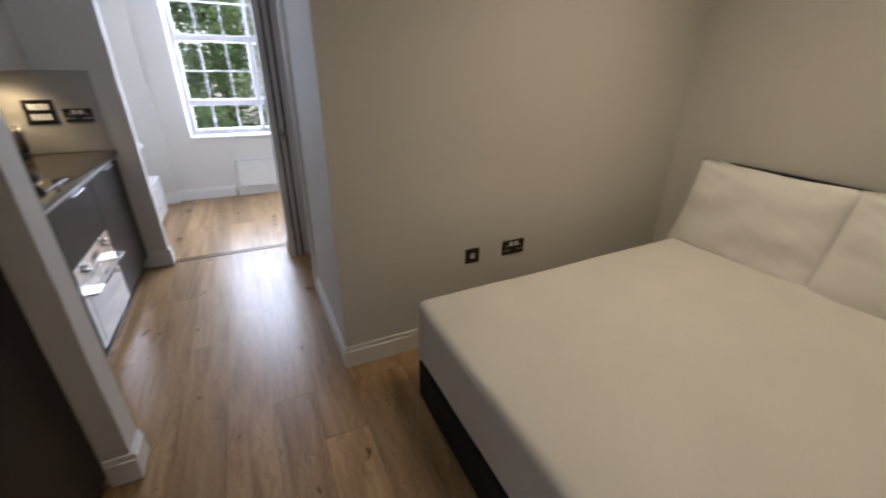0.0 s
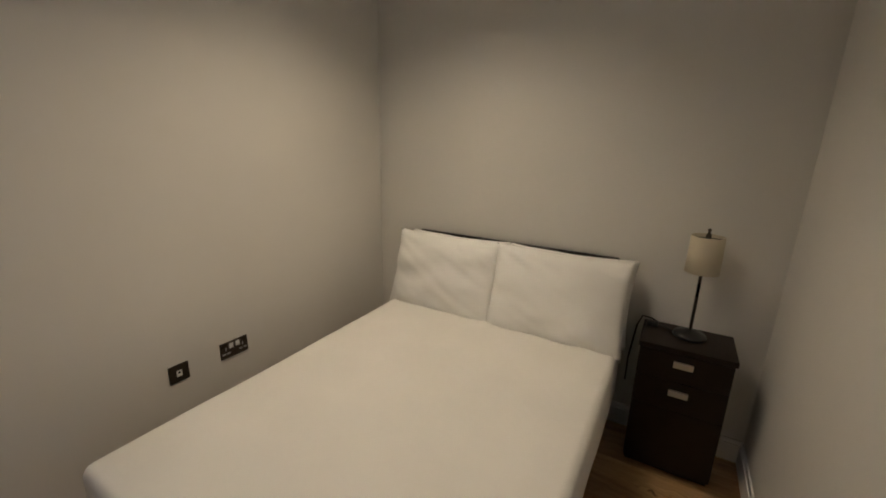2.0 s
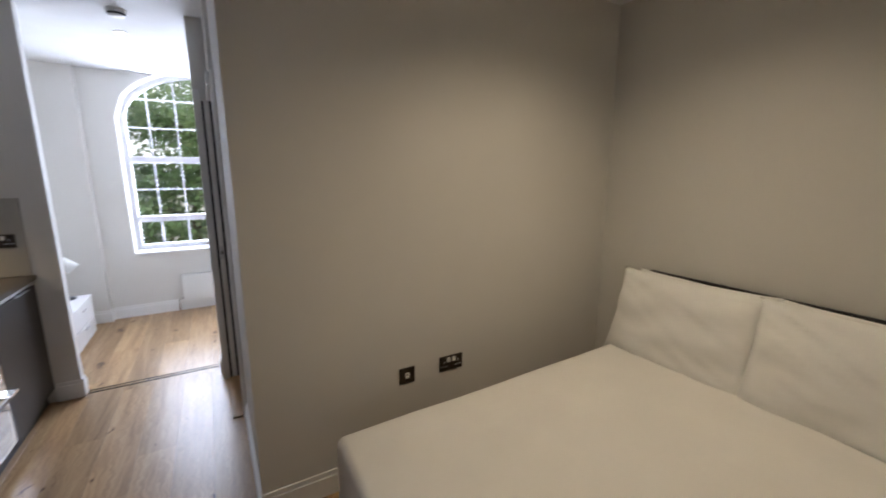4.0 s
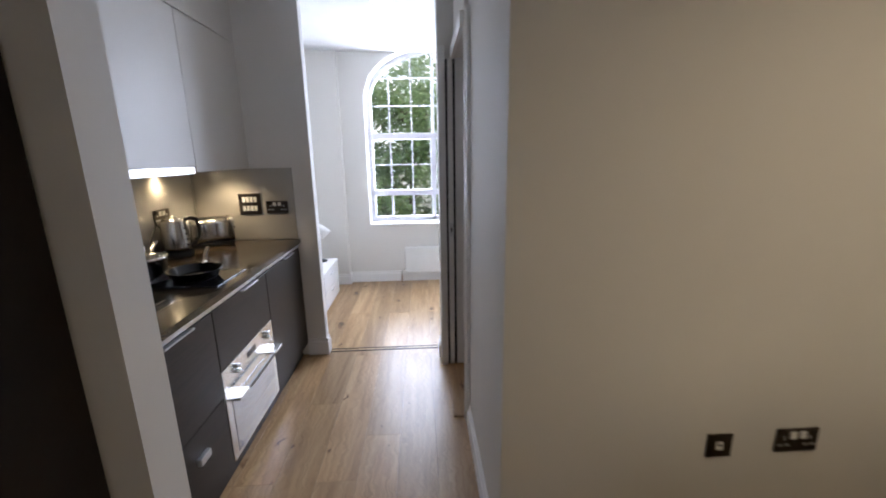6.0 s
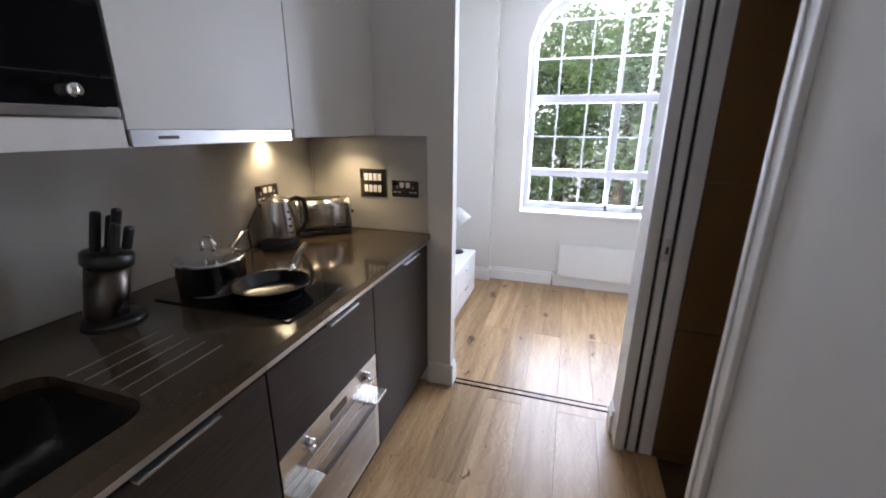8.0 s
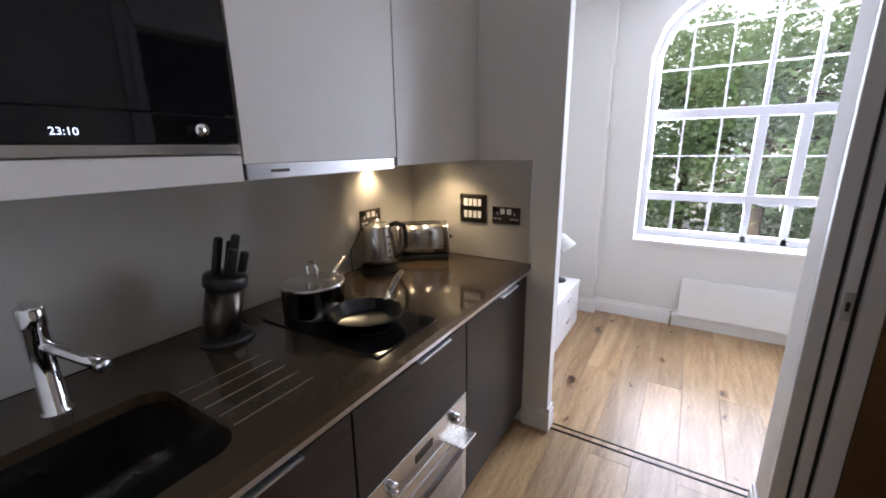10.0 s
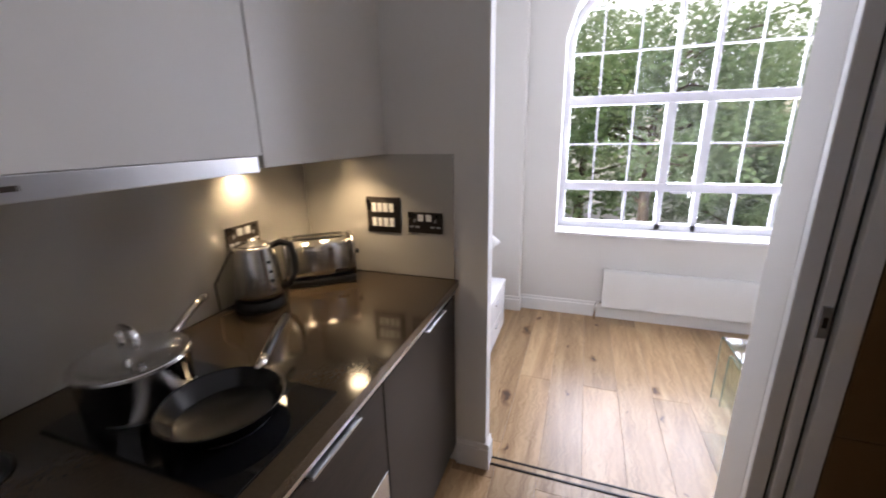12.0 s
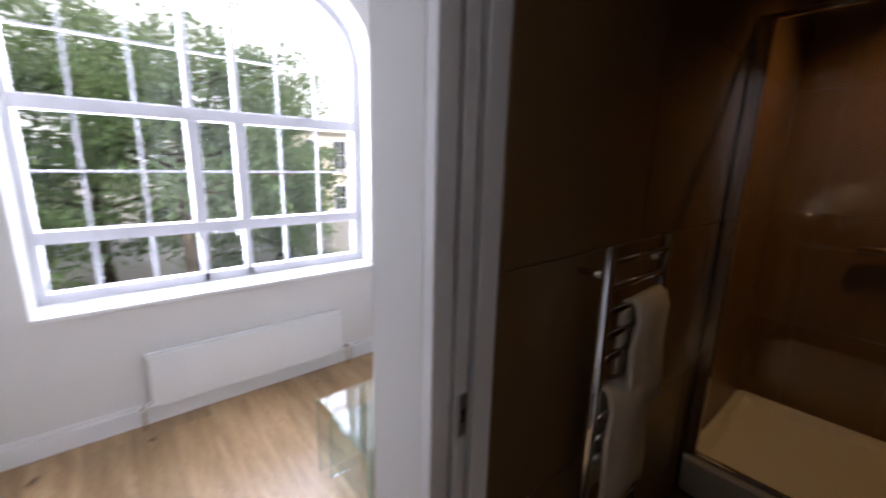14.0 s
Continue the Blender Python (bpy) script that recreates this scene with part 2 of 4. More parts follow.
M_ASPHALT = material("asphalt", (0.06, 0.062, 0.068), 0.8, vary=0.15, bump=0.3)
M_PAVE = material("paving", (0.3, 0.29, 0.27), 0.8, vary=0.15)
M_STUCCO = material("cream_stucco", (0.72, 0.66, 0.54), 0.8, vary=0.05, scale=2)
M_PANE = material("dark_window_pane", (0.04, 0.05, 0.06), 0.08, vary=0.2)
M_CARBLACK = material("black_car_paint", (0.012, 0.013, 0.016), 0.15, coat=0.8, vary=0.1)
M_CARRED = material("dark_red_car_paint", (0.16, 0.02, 0.018), 0.2, coat=0.8, vary=0.1)
M_RUBBER = material("tyre_rubber", (0.02, 0.02, 0.02), 0.8, vary=0.2)
M_YELLOW = material("yellow_plate", (0.7, 0.45, 0.03), 0.4)
M_REDLAMP = material("red_lamp_lens", (0.5, 0.02, 0.01), 0.2)
M_LAMPGLOW = glow("lit_downlight_lens", (1.0, 0.95, 0.85), 14)
M_LAMPWARM = glow("lit_warm_lens", (1.0, 0.8, 0.5), 12)
M_DISPLAY = glow("clock_display", (0.6, 0.75, 1.0), 1.2)


# ---- mesh helpers ----
def mesh_ob(name, bm, mat, smooth=False, parent=None):
    me = bpy.data.meshes.new(name)
    bmesh.ops.recalc_face_normals(bm, faces=bm.faces)
    bm.to_mesh(me)
    bm.free()
    me.materials.append(mat)
    if smooth:
        for p in me.polygons:
            p.use_smooth = True
    ob = new(name, me)
    if parent:
        ob.parent = parent
    return ob


def bm_box(bm, lo, hi, bevel=0.0, seg=2):
    r = bmesh.ops.create_cube(bm, size=1)
    vs = r["verts"]
    c = [(a + b) / 2 for a, b in zip(lo, hi)]
    s = [b - a for a, b in zip(lo, hi)]
    bmesh.ops.scale(bm, vec=s, verts=vs)
    bmesh.ops.translate(bm, vec=c, verts=vs)
    if bevel:
        es = list({e for v in vs for e in v.link_edges})
        bmesh.ops.bevel(bm, geom=es, offset=bevel, segments=seg, affect="EDGES", profile=0.5)


def box(name, lo, hi, mat, bevel=0.0, parent=None, seg=2):
    bm = bmesh.new()
    bm_box(bm, lo, hi, bevel, seg)
    return mesh_ob(name, bm, mat, False, parent)


def boxes(name, spans, mat, bevel=0.0, parent=None):
    bm = bmesh.new()
    for lo, hi in spans:
        bm_box(bm, lo, hi, bevel)
    return mesh_ob(name, bm, mat, False, parent)


def bm_lathe(bm, profile, seg=32, at=(0, 0, 0)):
    rings = []
    for r, z in profile:
        rings.append([bm.verts.new((at[0] + r * math.cos(2 * math.pi * i / seg), at[1] + r * math.sin(2 * math.pi * i / seg), at[2] + z)) for i in range(seg)])
    for a, b in zip(rings, rings[1:]):
        for i in range(seg):
            bm.faces.new((a[i], a[(i + 1) % seg], b[(i + 1) % seg], b[i]))
    for ring, rz in ((rings[0], profile[0]), (rings[-1], profile[-1])):
        if rz[0] > 1e-4:
            bm.faces.new(ring)


def lathe(name, profile, mat, at=(0, 0, 0), seg=32, parent=None):
    bm = bmesh.new()
    bm_lathe(bm, profile, seg, at)
    return mesh_ob(name, bm, mat, True, parent)


def bm_tube(bm, pts, r, seg=10, taper=None):
    pts = [Vector(p) for p in pts]
    rings = []
    for i, p in enumerate(pts):
        d = (pts[min(i + 1, len(pts) - 1)] - pts[max(i - 1, 0)]).normalized()
        up = Vector((0, 0, 1)) if abs(d.z) < 0.9 else Vector((1, 0, 0))
        u = d.cross(up).normalized()
        v = d.cross(u)
        rr = r if taper is None else r + (taper - r) * i / (len(pts) - 1)
        rings.append([bm.verts.new(p + rr * (math.cos(2 * math.pi * k / seg) * u + math.sin(2 * math.pi * k / seg) * v)) for k in range(seg)])
    for a, b in zip(rings, rings[1:]):
        for k in range(seg):
            bm.faces.new((a[k], a[(k + 1) % seg], b[(k + 1) % seg], b[k]))
    bm.faces.new(rings[0])
    bm.faces.new(rings[-1])


def tube(name, pts, r, mat, parent=None, seg=10, taper=None):
    bm = bmesh.new()
    bm_tube(bm, pts, r, seg, taper)
    return mesh_ob(name, bm, mat, True, parent)


def bm_prism(bm, outline, axis, a, b):
    """Extrudes a closed outline of (u, v) along an axis from a to b."""
    def at(u, v, w):
        return {"x": (w, u, v), "y": (u, w, v), "z": (u, v, w)}[axis]
    n = len(outline)
    r0 = [bm.verts.new(at(u, v, a)) for u, v in outline]
    r1 = [bm.verts.new(at(u, v, b)) for u, v in outline]
    bm.faces.new(r0)
    bm.faces.new(r1)
    for i in range(n):
        bm.faces.new((r0[i], r0[(i + 1) % n], r1[(i + 1) % n], r1[i]))


def prism(name, outline, axis, a, b, mat, parent=None, smooth=False):
    bm = bmesh.new()
    bm_prism(bm, outline, axis, a, b)
    return mesh_ob(name, bm, mat, smooth, parent)


def rounded(x0, y0, x1, y1, r, seg=6):
    pts = []
    for cx, cy, a0 in ((x1 - r, y1 - r, 0), (x0 + r, y1 - r, 90), (x0 + r, y0 + r, 180), (x1 - r, y0 + r, 270)):
        for i in range(seg + 1):
            a = radians(a0 + 90 * i / seg)
            pts.append((cx + r * math.cos(a), cy + r * math.sin(a)))
    return pts


def thing(name, label, category, at=(0, 0, 0), group=""):
    e = new(name)
    e.location = at
    return tagged(e, label, category, group)


def keep(ob, parent):
    """Parents a part that was made in world places."""
    ob.parent = parent
    ob.matrix_parent_inverse = Matrix.Translation(-Vector(parent.location))
    return ob


def structure(ob, label=""):
    return tagged(ob, label, kind="structure")


# ---- plan ----
HEAD_X, SOUTH_Y, WEST_X, CEIL = 2.19, -2.31, -1.7, 2.55
END_Y, JAMB_X = 1.74, -0.985            # kitchen end wall, edge of the opening to the living room
POST_X, POST_Y = -0.12, 1.5             # jamb post between bathroom and living room
WIN_Y, LIV_W, LIV_E = 3.54, -1.62, 2.3
BACK_X = -1.80                          # kitchen back wall
WX0, WX1, SILL, SPRING, RISE = -0.843, 0.98, 0.695, 2.11, 0.54
WC, WH = (WX0 + WX1) / 2, (WX1 - WX0) / 2


def arch(inset, spring, rise, base, steps=24):
    """Outline of the window opening, anticlockwise from the left foot."""
    a = WH - inset
    pts = [(WC + a * math.cos(math.pi * i / steps), spring + (rise - inset) * math.sin(math.pi * i / steps)) for i in range(steps + 1)]
    return [(WC - a, base), (WC + a, base)] + pts


# ---- structure ----
structure(box("floor_base", (-2.2, -2.6, -0.2), (2.6, 3.9, -0.02), M_GAP), "subfloor under oak boards")
structure(box("floor_bath", (0.06, 0.1, -0.02), (2.3, 1.5, 0.0), M_BATHFLOOR), "dark brown tiled bathroom floor")
structure(box("ceiling", (-2.2, -2.6, CEIL), (2.6, WIN_Y, CEIL + 0.15), M_CEIL), "smooth white painted ceiling")
structure(box("wall_north", (0.0, 0.0, 0), (HEAD_X + 0.1, 0.1, CEIL), M_WALL), "off-white painted bedroom wall")
structure(box("wall_east", (HEAD_X, SOUTH_Y, 0), (HEAD_X + 0.1, 0.0, CEIL), M_WALL), "off-white painted wall behind the bed")
structure(box("wall_south", (WEST_X, SOUTH_Y - 0.1, 0), (HEAD_X + 0.1, SOUTH_Y, CEIL), M_WALL), "off-white painted bedroom wall")
structure(box("wall_west", (WEST_X - 0.1, SOUTH_Y, 0), (WEST_X, -0.28, CEIL), M_WALL), "off-white painted bedroom wall")
structure(box("wall_partition", (BACK_X, -0.28, 0), (-0.872, -0.16, CEIL), M_WALL), "white painted partition beside the kitchen")
structure(box("wall_kitchen", (BACK_X - 0.1, -0.28, 0), (BACK_X, 1.83, CEIL), M_WALL), "white painted kitchen back wall")
structure(box("wall_end", (BACK_X, END_Y, 0), (JAMB_X, 1.81, CEIL), M_WALL), "white painted end wall of the kitchen")
DOOR0, DOOR1, DOORTOP = 0.905, POST_Y, 2.03
structure(box("wall_corridor", (0.0, 0.1, 0), (0.1, DOOR0, CEIL), M_WALL), "white painted corridor wall")
structure(box("wall_over_door", (-0.02, DOOR0, DOORTOP), (0.1, POST_Y, CEIL), M_WALL), "white painted wall over the bathroom door")
structure(box("wall_post", (POST_X, POST_Y + 0.03, 0), (0.042, 1.7, CEIL), M_WALL), "white painted wall end beside the living room")
structure(box("wall_living_south", (0.042, 1.56, 0), (LIV_E, 1.7, CEIL), M_WALL), "white painted living room wall")
structure(box("wall_living_east", (LIV_E, 0.1, 0), (LIV_E + 0.1, WIN_Y, CEIL), M_WALL), "white painted living room wall")
structure(box("wall_living_west", (LIV_W - 0.1, 1.83, 0), (LIV_W, WIN_Y, CEIL), M_WALL), "white painted living room wall")
structure(box("wall_pier", (LIV_W, 3.465, 0), (-1.105, WIN_Y, CEIL), M_WALL), "white painted pier beside the window")


def window_wall():
    bm = bmesh.new()
    y0, y1 = WIN_Y, WIN_Y + 0.34
    top = CEIL + 0.2
    bm_box(bm, (-2.2, y0, 0), (WX0, y1, top))
    bm_box(bm, (WX1, y0, 0), (2.6, y1, top))
    bm_box(bm, (WX0, y0, 0), (WX1, y1, SILL))
    n = 28
    for i in range(n):
        xa, xb = WX0 + 2 * WH * i / n, WX0 + 2 * WH * (i + 1) / n
        za, zb = (SPRING + RISE * math.sqrt(max(0, 1 - ((x - WC) / WH) ** 2)) for x in (xa, xb))
        za, zb = min(za, top - 0.01), min(zb, top - 0.01)
        bm_prism(bm, [(xa, za), (xb, zb), (xb, top), (xa, top)], "y", y0, y1)
    bmesh.ops.remove_doubles(bm, verts=bm.verts, dist=0.0005)
    return mesh_ob("wall_window", bm, M_WALL)


structure(window_wall(), "white painted wall with an arched window opening")
structure(box("trim_sill", (WX0 - 0.004, WIN_Y - 0.022, SILL - 0.018), (WX1 + 0.004, WIN_Y + 0.22, SILL + 0.004), M_TRIM, 0.004), "white painted window board")


def skirting(x0, y0, x1, y1, out, h=0.125, d=0.016):
    """A skirting board along a wall's foot, standing out by d along out."""
    lo = (min(x0, x1, x0 + out[0] * d), min(y0, y1, y0 + out[1] * d), 0)
    hi = (max(x0, x1, x1 + out[0] * d), max(y0, y1, y1 + out[1] * d), h - 0.025)
    lo2 = (min(x0, x1, x0 + out[0] * d * 0.6), min(y0, y1, y0 + out[1] * d * 0.6), h - 0.025)
    hi2 = (max(x0, x1, x1 + out[0] * d * 0.6), max(y0, y1, y1 + out[1] * d * 0.6), h)
    return structure(boxes("baseboard", [(lo, hi), (lo2, hi2)], M_TRIM, 0.002), "white painted skirting board")


skirting(0.0, 0.0, HEAD_X, 0.0, (0, -1))
skirting(HEAD_X, SOUTH_Y, HEAD_X, -0.016, (-1, 0))
skirting(-0.9, SOUTH_Y, HEAD_X - 0.016, SOUTH_Y, (0, 1))
skirting(0.0, -0.016, 0.0, DOOR0 - 0.07, (-1, 0))
skirting(-0.957, -0.28, -0.856, -0.28, (0, -1))
skirting(-0.872, -0.28, -0.872, -0.16, (1, 0))
skirting(-1.12, END_Y, JAMB_X + 0.016, END_Y, (0, -1), 0.13)
skirting(JAMB_X, END_Y, JAMB_X, 1.81, (1, 0), 0.13)
skirting(POST_X, 1.6, POST_X, 1.7, (-1, 0), 0.13)
skirting(-1.105, WIN_Y, LIV_E, WIN_Y, (0, -1))
skirting(LIV_W, 3.465, -1.089, 3.465, (0, -1))
skirting(-1.105, 3.465, -1.105, WIN_Y - 0.016, (1, 0))

# bathroom door lining, grooved strike jamb and architraves
structure(boxes("trim_door_jamb", [((POST_X, POST_Y, 0), (-0.075, POST_Y + 0.03, DOORTOP + 0.07)), ((-0.06, POST_Y + 0.004, 0), (-0.028, POST_Y + 0.03, DOORTOP)), ((-0.012, POST_Y, 0), (0.04, POST_Y + 0.03, DOORTOP))], M_TRIM, 0.003), "white painted grooved door jamb")
# Black backing stands for the deep shade between the jamb strips.
structure(box("trim_jamb_groove", (-0.1, POST_Y + 0.024, 0), (0.03, POST_Y + 0.029, DOORTOP), M_BLACK), "black sheet for the shade in the jamb grooves")
structure(boxes("trim_architrave", [((-0.018, DOOR0 - 0.07, 0), (0.0, DOOR0, DOORTOP + 0.07)), ((-0.024, DOOR0 - 0.025, 0), (-0.018, DOOR0, DOORTOP + 0.02)), ((-0.04, DOOR0, DOORTOP), (-0.02, POST_Y, DOORTOP + 0.07))], M_TRIM, 0.003), "white painted architrave round the bathroom door")
structure(box("trim_door_lining", (0.0, DOOR0, 0), (0.1, DOOR0 + 0.025, DOORTOP), M_TRIM, 0.002), "white painted door lining")
structure(box("trim_bath_threshold", (-0.085, DOOR0, 0.0), (0.06, POST_Y, 0.012), M_OAK, 0.003), "oak threshold at the bathroom door")
structure(boxes("trim_floor_track", [((JAMB_X, 1.766, -0.004), (POST_X, 1.773, 0.003)), ((JAMB_X, 1.805, -0.004), (POST_X, 1.812, 0.003))], M_DARKWOOD), "dark metal floor track")
latch = thing("strike_plate", "steel strike plate on the door jamb", "door latch", (-0.043, POST_Y + 0.002, 0.98))
for lo, hi in (((-0.012, -0.003, -0.045), (0.012, 0.003, 0.045)),):
    box("plate", lo, hi, M_ALU, 0.002, latch)
box("keeper", (-0.005, -0.0045, -0.015), (0.005, -0.003, 0.015), M_BLACKNICKEL, 0.001, latch)


# ---- window ----
def window():
    w = structure(new("window_1"), "white framed arched window with glazing bars")
    y0, y1 = 3.76, 3.83
    bot = SILL + 0.004
    outer, inner = arch(0.0, SPRING, RISE, bot), arch(0.05, SPRING, RISE, bot + 0.05)
    bm = bmesh.new()
    n = len(outer)
    vo0 = [bm.verts.new((u, y0, v)) for u, v in outer]
    vi0 = [bm.verts.new((u, y0, v)) for u, v in inner]
    vo1 = [bm.verts.new((u, y1, v)) for u, v in outer]
    vi1 = [bm.verts.new((u, y1, v)) for u, v in inner]
    for i in range(n):
        j = (i + 1) % n
        bm.faces.new((vo0[i], vo0[j], vi0[j], vi0[i]))
        bm.faces.new((vo1[i], vo1[j], vi1[j], vi1[i]))
        bm.faces.new((vi0[i], vi0[j], vi1[j], vi1[i]))
        bm.faces.new((vo0[i], vo0[j], vo1[j], vo1[i]))
    mesh_ob("frame", bm, M_UPVC, False, w)
    T1, T2, M1, M2 = 1.69, 1.04, -0.085, 0.165
    boxes("transom", [((WX0 + 0.04, y0 - 0.004, T1 - 0.035), (WX1 - 0.04, y1 + 0.004, T1 + 0.035)), ((WX0 + 0.04, y0 - 0.004, T2 - 0.035), (WX1 - 0.04, y1 + 0.004, T2 + 0.03))], M_UPVC, 0.006, w)
    boxes("mullion", [((x - 0.032, y0, T2), (x + 0.032, y1, T1)) for x in (M1, M2)] + [((x - 0.02, y0, bot), (x + 0.02, y1, T2)) for x in (M1, M2)] + [((x - 0.016, y0 + 0.01, T1), (x + 0.016, y1 - 0.01, 2.62)) for x in (M1, M2)], M_UPVC, 0.005, w)
    bars = []
    for x in (-0.59, -0.335, 0.415, 0.665):
        bars.append(((x - 0.0065, y0 + 0.025, T2), (x + 0.0065, y1 - 0.025, T1)))
        top = SPRING + RISE * math.sqrt(1 - ((x - WC) / WH) ** 2) - 0.03
        bars.append(((x - 0.0065, y0 + 0.025, T1), (x + 0.0065, y1 - 0.025, top)))
        bars.append(((x - 0.011, y0 + 0.02, bot), (x + 0.011, y1 - 0.02, T2)))
    for z in (1.365, 2.03, 2.33):
        half = WH - 0.04 if z < SPRING else WH * math.sqrt(1 - ((z - SPRING) / RISE) ** 2) - 0.03
        bars.append(((WC - half, y0 + 0.022, z - 0.006), (WC + half, y1 - 0.022, z + 0.006)))
    boxes("glazing_bar", bars, M_UPVC, 0.003, w)
    boxes("handle", [((-0.02, y0 - 0.02, T2 - 0.045), (0.1, y0, T2 - 0.03)), ((-0.115, y0 - 0.02, T2 - 0.07), (-0.105, y0, T2 - 0.02)), ((0.105, y0 - 0.02, T2 - 0.07), (0.112, y0, T2 - 0.02))], M_ALU, 0.002, w)
    g = prism("pane", arch(0.045, SPRING, RISE, bot + 0.045), "y", y0 + 0.033, y0 + 0.037, M_GLASS, w)
    g.visible_shadow = False


window()


# ---- bedroom ----
def soft_box(name, lo, hi, r, mat, parent, cuts=8, puff=0.0, rough=0.0, seed=0):
    bm = bmesh.new()
    bm_box(bm, lo, hi, r, 5)
    bmesh.ops.subdivide_edges(bm, edges=[e for e in bm.edges if e.calc_length() > 0.3], cuts=cuts, use_grid_fill=True)
    c = [(a + b) / 2 for a, b in zip(lo, hi)]
    h = [(b - a) / 2 for a, b in zip(lo, hi)]
    for v in bm.verts:
        u, w = (v.co.x - c[0]) / h[0], (v.co.y - c[1]) / h[1]
        if v.co.z > c[2]:
            v.co.z += puff * (1 - u * u) * (1 - w * w) + puff * 0.8 * (u + 1)
        if rough:
            v.co += Vector(noise.noise_vector(v.co * 3.1 + Vector((seed, 0, 0)))) * rough
    return mesh_ob(name, bm, mat, True, parent)


def pillow(name, w, h, t, m, seed, parent=None):
    bm = bmesh.new()
    n, k = 34, 26
    sides = []
    for s in (1, -1):
        rows = []
        for j in range(k + 1):
            row = []
            for i in range(n + 1):
                u, v = 2 * i / n - 1, 2 * j / k - 1
                edge = max(0.0, (1 - abs(u) ** 3.2)) ** 0.6 * max(0.0, (1 - abs(v) ** 3.2)) ** 0.6
                pull = 1 - 0.07 * (1 - u * u) * abs(v) ** 2 + 0.02 * noise.noise(Vector((u * 2 + seed, v, 3)))
                pull2 = 1 - 0.05 * (1 - v * v) * abs(u) ** 2
                x, y = u * w / 2 * pull2, v * h / 2 * pull
                z = s * (0.004 + t / 2 * edge)
                wr = noise.noise(Vector((x * 6 + seed, y * 9 + s, 2.0))) * 0.022 + abs(noise.noise(Vector((x * 7 + y * 13 + seed, y * 3 - x * 2, 7.0)))) * -0.024
                row.append(bm.verts.new((x, y, z + wr * min(1, edge * 2))))
            rows.append(row)
        sides.append(rows)
        for j in range(k):
            for i in range(n):
                bm.faces.new((rows[j][i], rows[j][i + 1], rows[j + 1][i + 1], rows[j + 1][i]))
    bmesh.ops.remove_doubles(bm, verts=bm.verts, dist=0.0095)
    ob = mesh_ob(name, bm, M_PILLOW, True)
    ob.matrix_world = m
    return ob


def bed():
    b = thing("bed", "double bed with white fitted sheet, black base and headboard", "bed", (1.2, -1.03, 0))
    keep(soft_box("mattress", (0.255, -1.70, 0.22), (2.11, -0.335, 0.54), 0.035, M_SHEET, None, 10, 0.02, 0.006, 3), b)
    keep(box("base", (0.24, -1.67, 0.06), (2.12, -0.39, 0.27), M_BLACKFAB, 0.02), b)
    for x, y in ((0.35, -0.48), (0.35, -1.6), (2.05, -0.48), (2.05, -1.6)):
        keep(lathe("foot", [(0.022, 0), (0.028, 0.02), (0.028, 0.07)], M_BLACK, (x, y, 0), 16), b)
    keep(box("headboard", (2.125, -1.63, 0.1), (2.172, -0.375, 0.985), M_BLACKFAB, 0.015), b)


bed()


def lean(x, y, z, tilt, yaw=0):
    """A pillow standing on its long edge, leaning back against the headboard."""
    return Matrix.Translation((x, y, z)) @ Matrix.Rotation(radians(yaw), 4, "Z") @ Matrix.Rotation(radians(tilt), 4, "Y") @ Matrix(((0, 0, -1, 0), (-1, 0, 0, 0), (0, 1, 0, 0), (0, 0, 0, 1)))


for y, s in ((-0.665, 1), (-1.355, 9)):
    tagged(pillow("pillow", 0.7, 0.47, 0.12, lean(2.065, y - 0.02, 0.765, 12), s + 30), "white cotton pillow propped against the headboard", "pillow", "pillows on the bed")
    tagged(pillow("pillow", 0.73, 0.5, 0.15, lean(1.945, y, 0.77, 17, 2 if s > 1 else -1), s), "white cotton pillow propped against the headboard", "pillow", "pillows on the bed")


def bedside():
    b = thing("bedside_cabinet", "dark brown wooden bedside cabinet with two drawers", "bedside cabinet", (2.0, -1.95, 0))
    x0, x1, y0, y1, h = 1.89, 2.17, -2.165, -1.79, 0.675
    keep(boxes("carcass", [((x0 + 0.02, y0, 0.03), (x1, y1, h - 0.025))], M_DARKWOOD, 0.003), b)
    keep(box("top", (x0 - 0.005, y0 - 0.006, h - 0.025), (x1 + 0.003, y1 + 0.006, h), M_DARKWOOD, 0.004), b)
    keep(box("plinth", (x0 + 0.03, y0 + 0.01, 0), (x1 - 0.01, y1 - 0.01, 0.03), M_DARKWOOD), b)
    for z0, z1 in ((0.51, 0.645), (0.36, 0.505), (0.035, 0.355)):
        d = keep(box("drawer" if z0 > 0.2 else "door", (x0, y0 + 0.004, z0), (x0 + 0.02, y1 - 0.004, z1), M_DARKWOOD, 0.002), b)
        if z0 > 0.2:
            hnd = box("handle", (x0 - 0.012, -2.015, (z0 + z1) / 2 + 0.005), (x0, -1.935, (z0 + z1) / 2 + 0.035), M_ALU, 0.003)
            hnd.parent = d
            hnd.matrix_parent_inverse = d.matrix_world.inverted()
    return b


bedside()


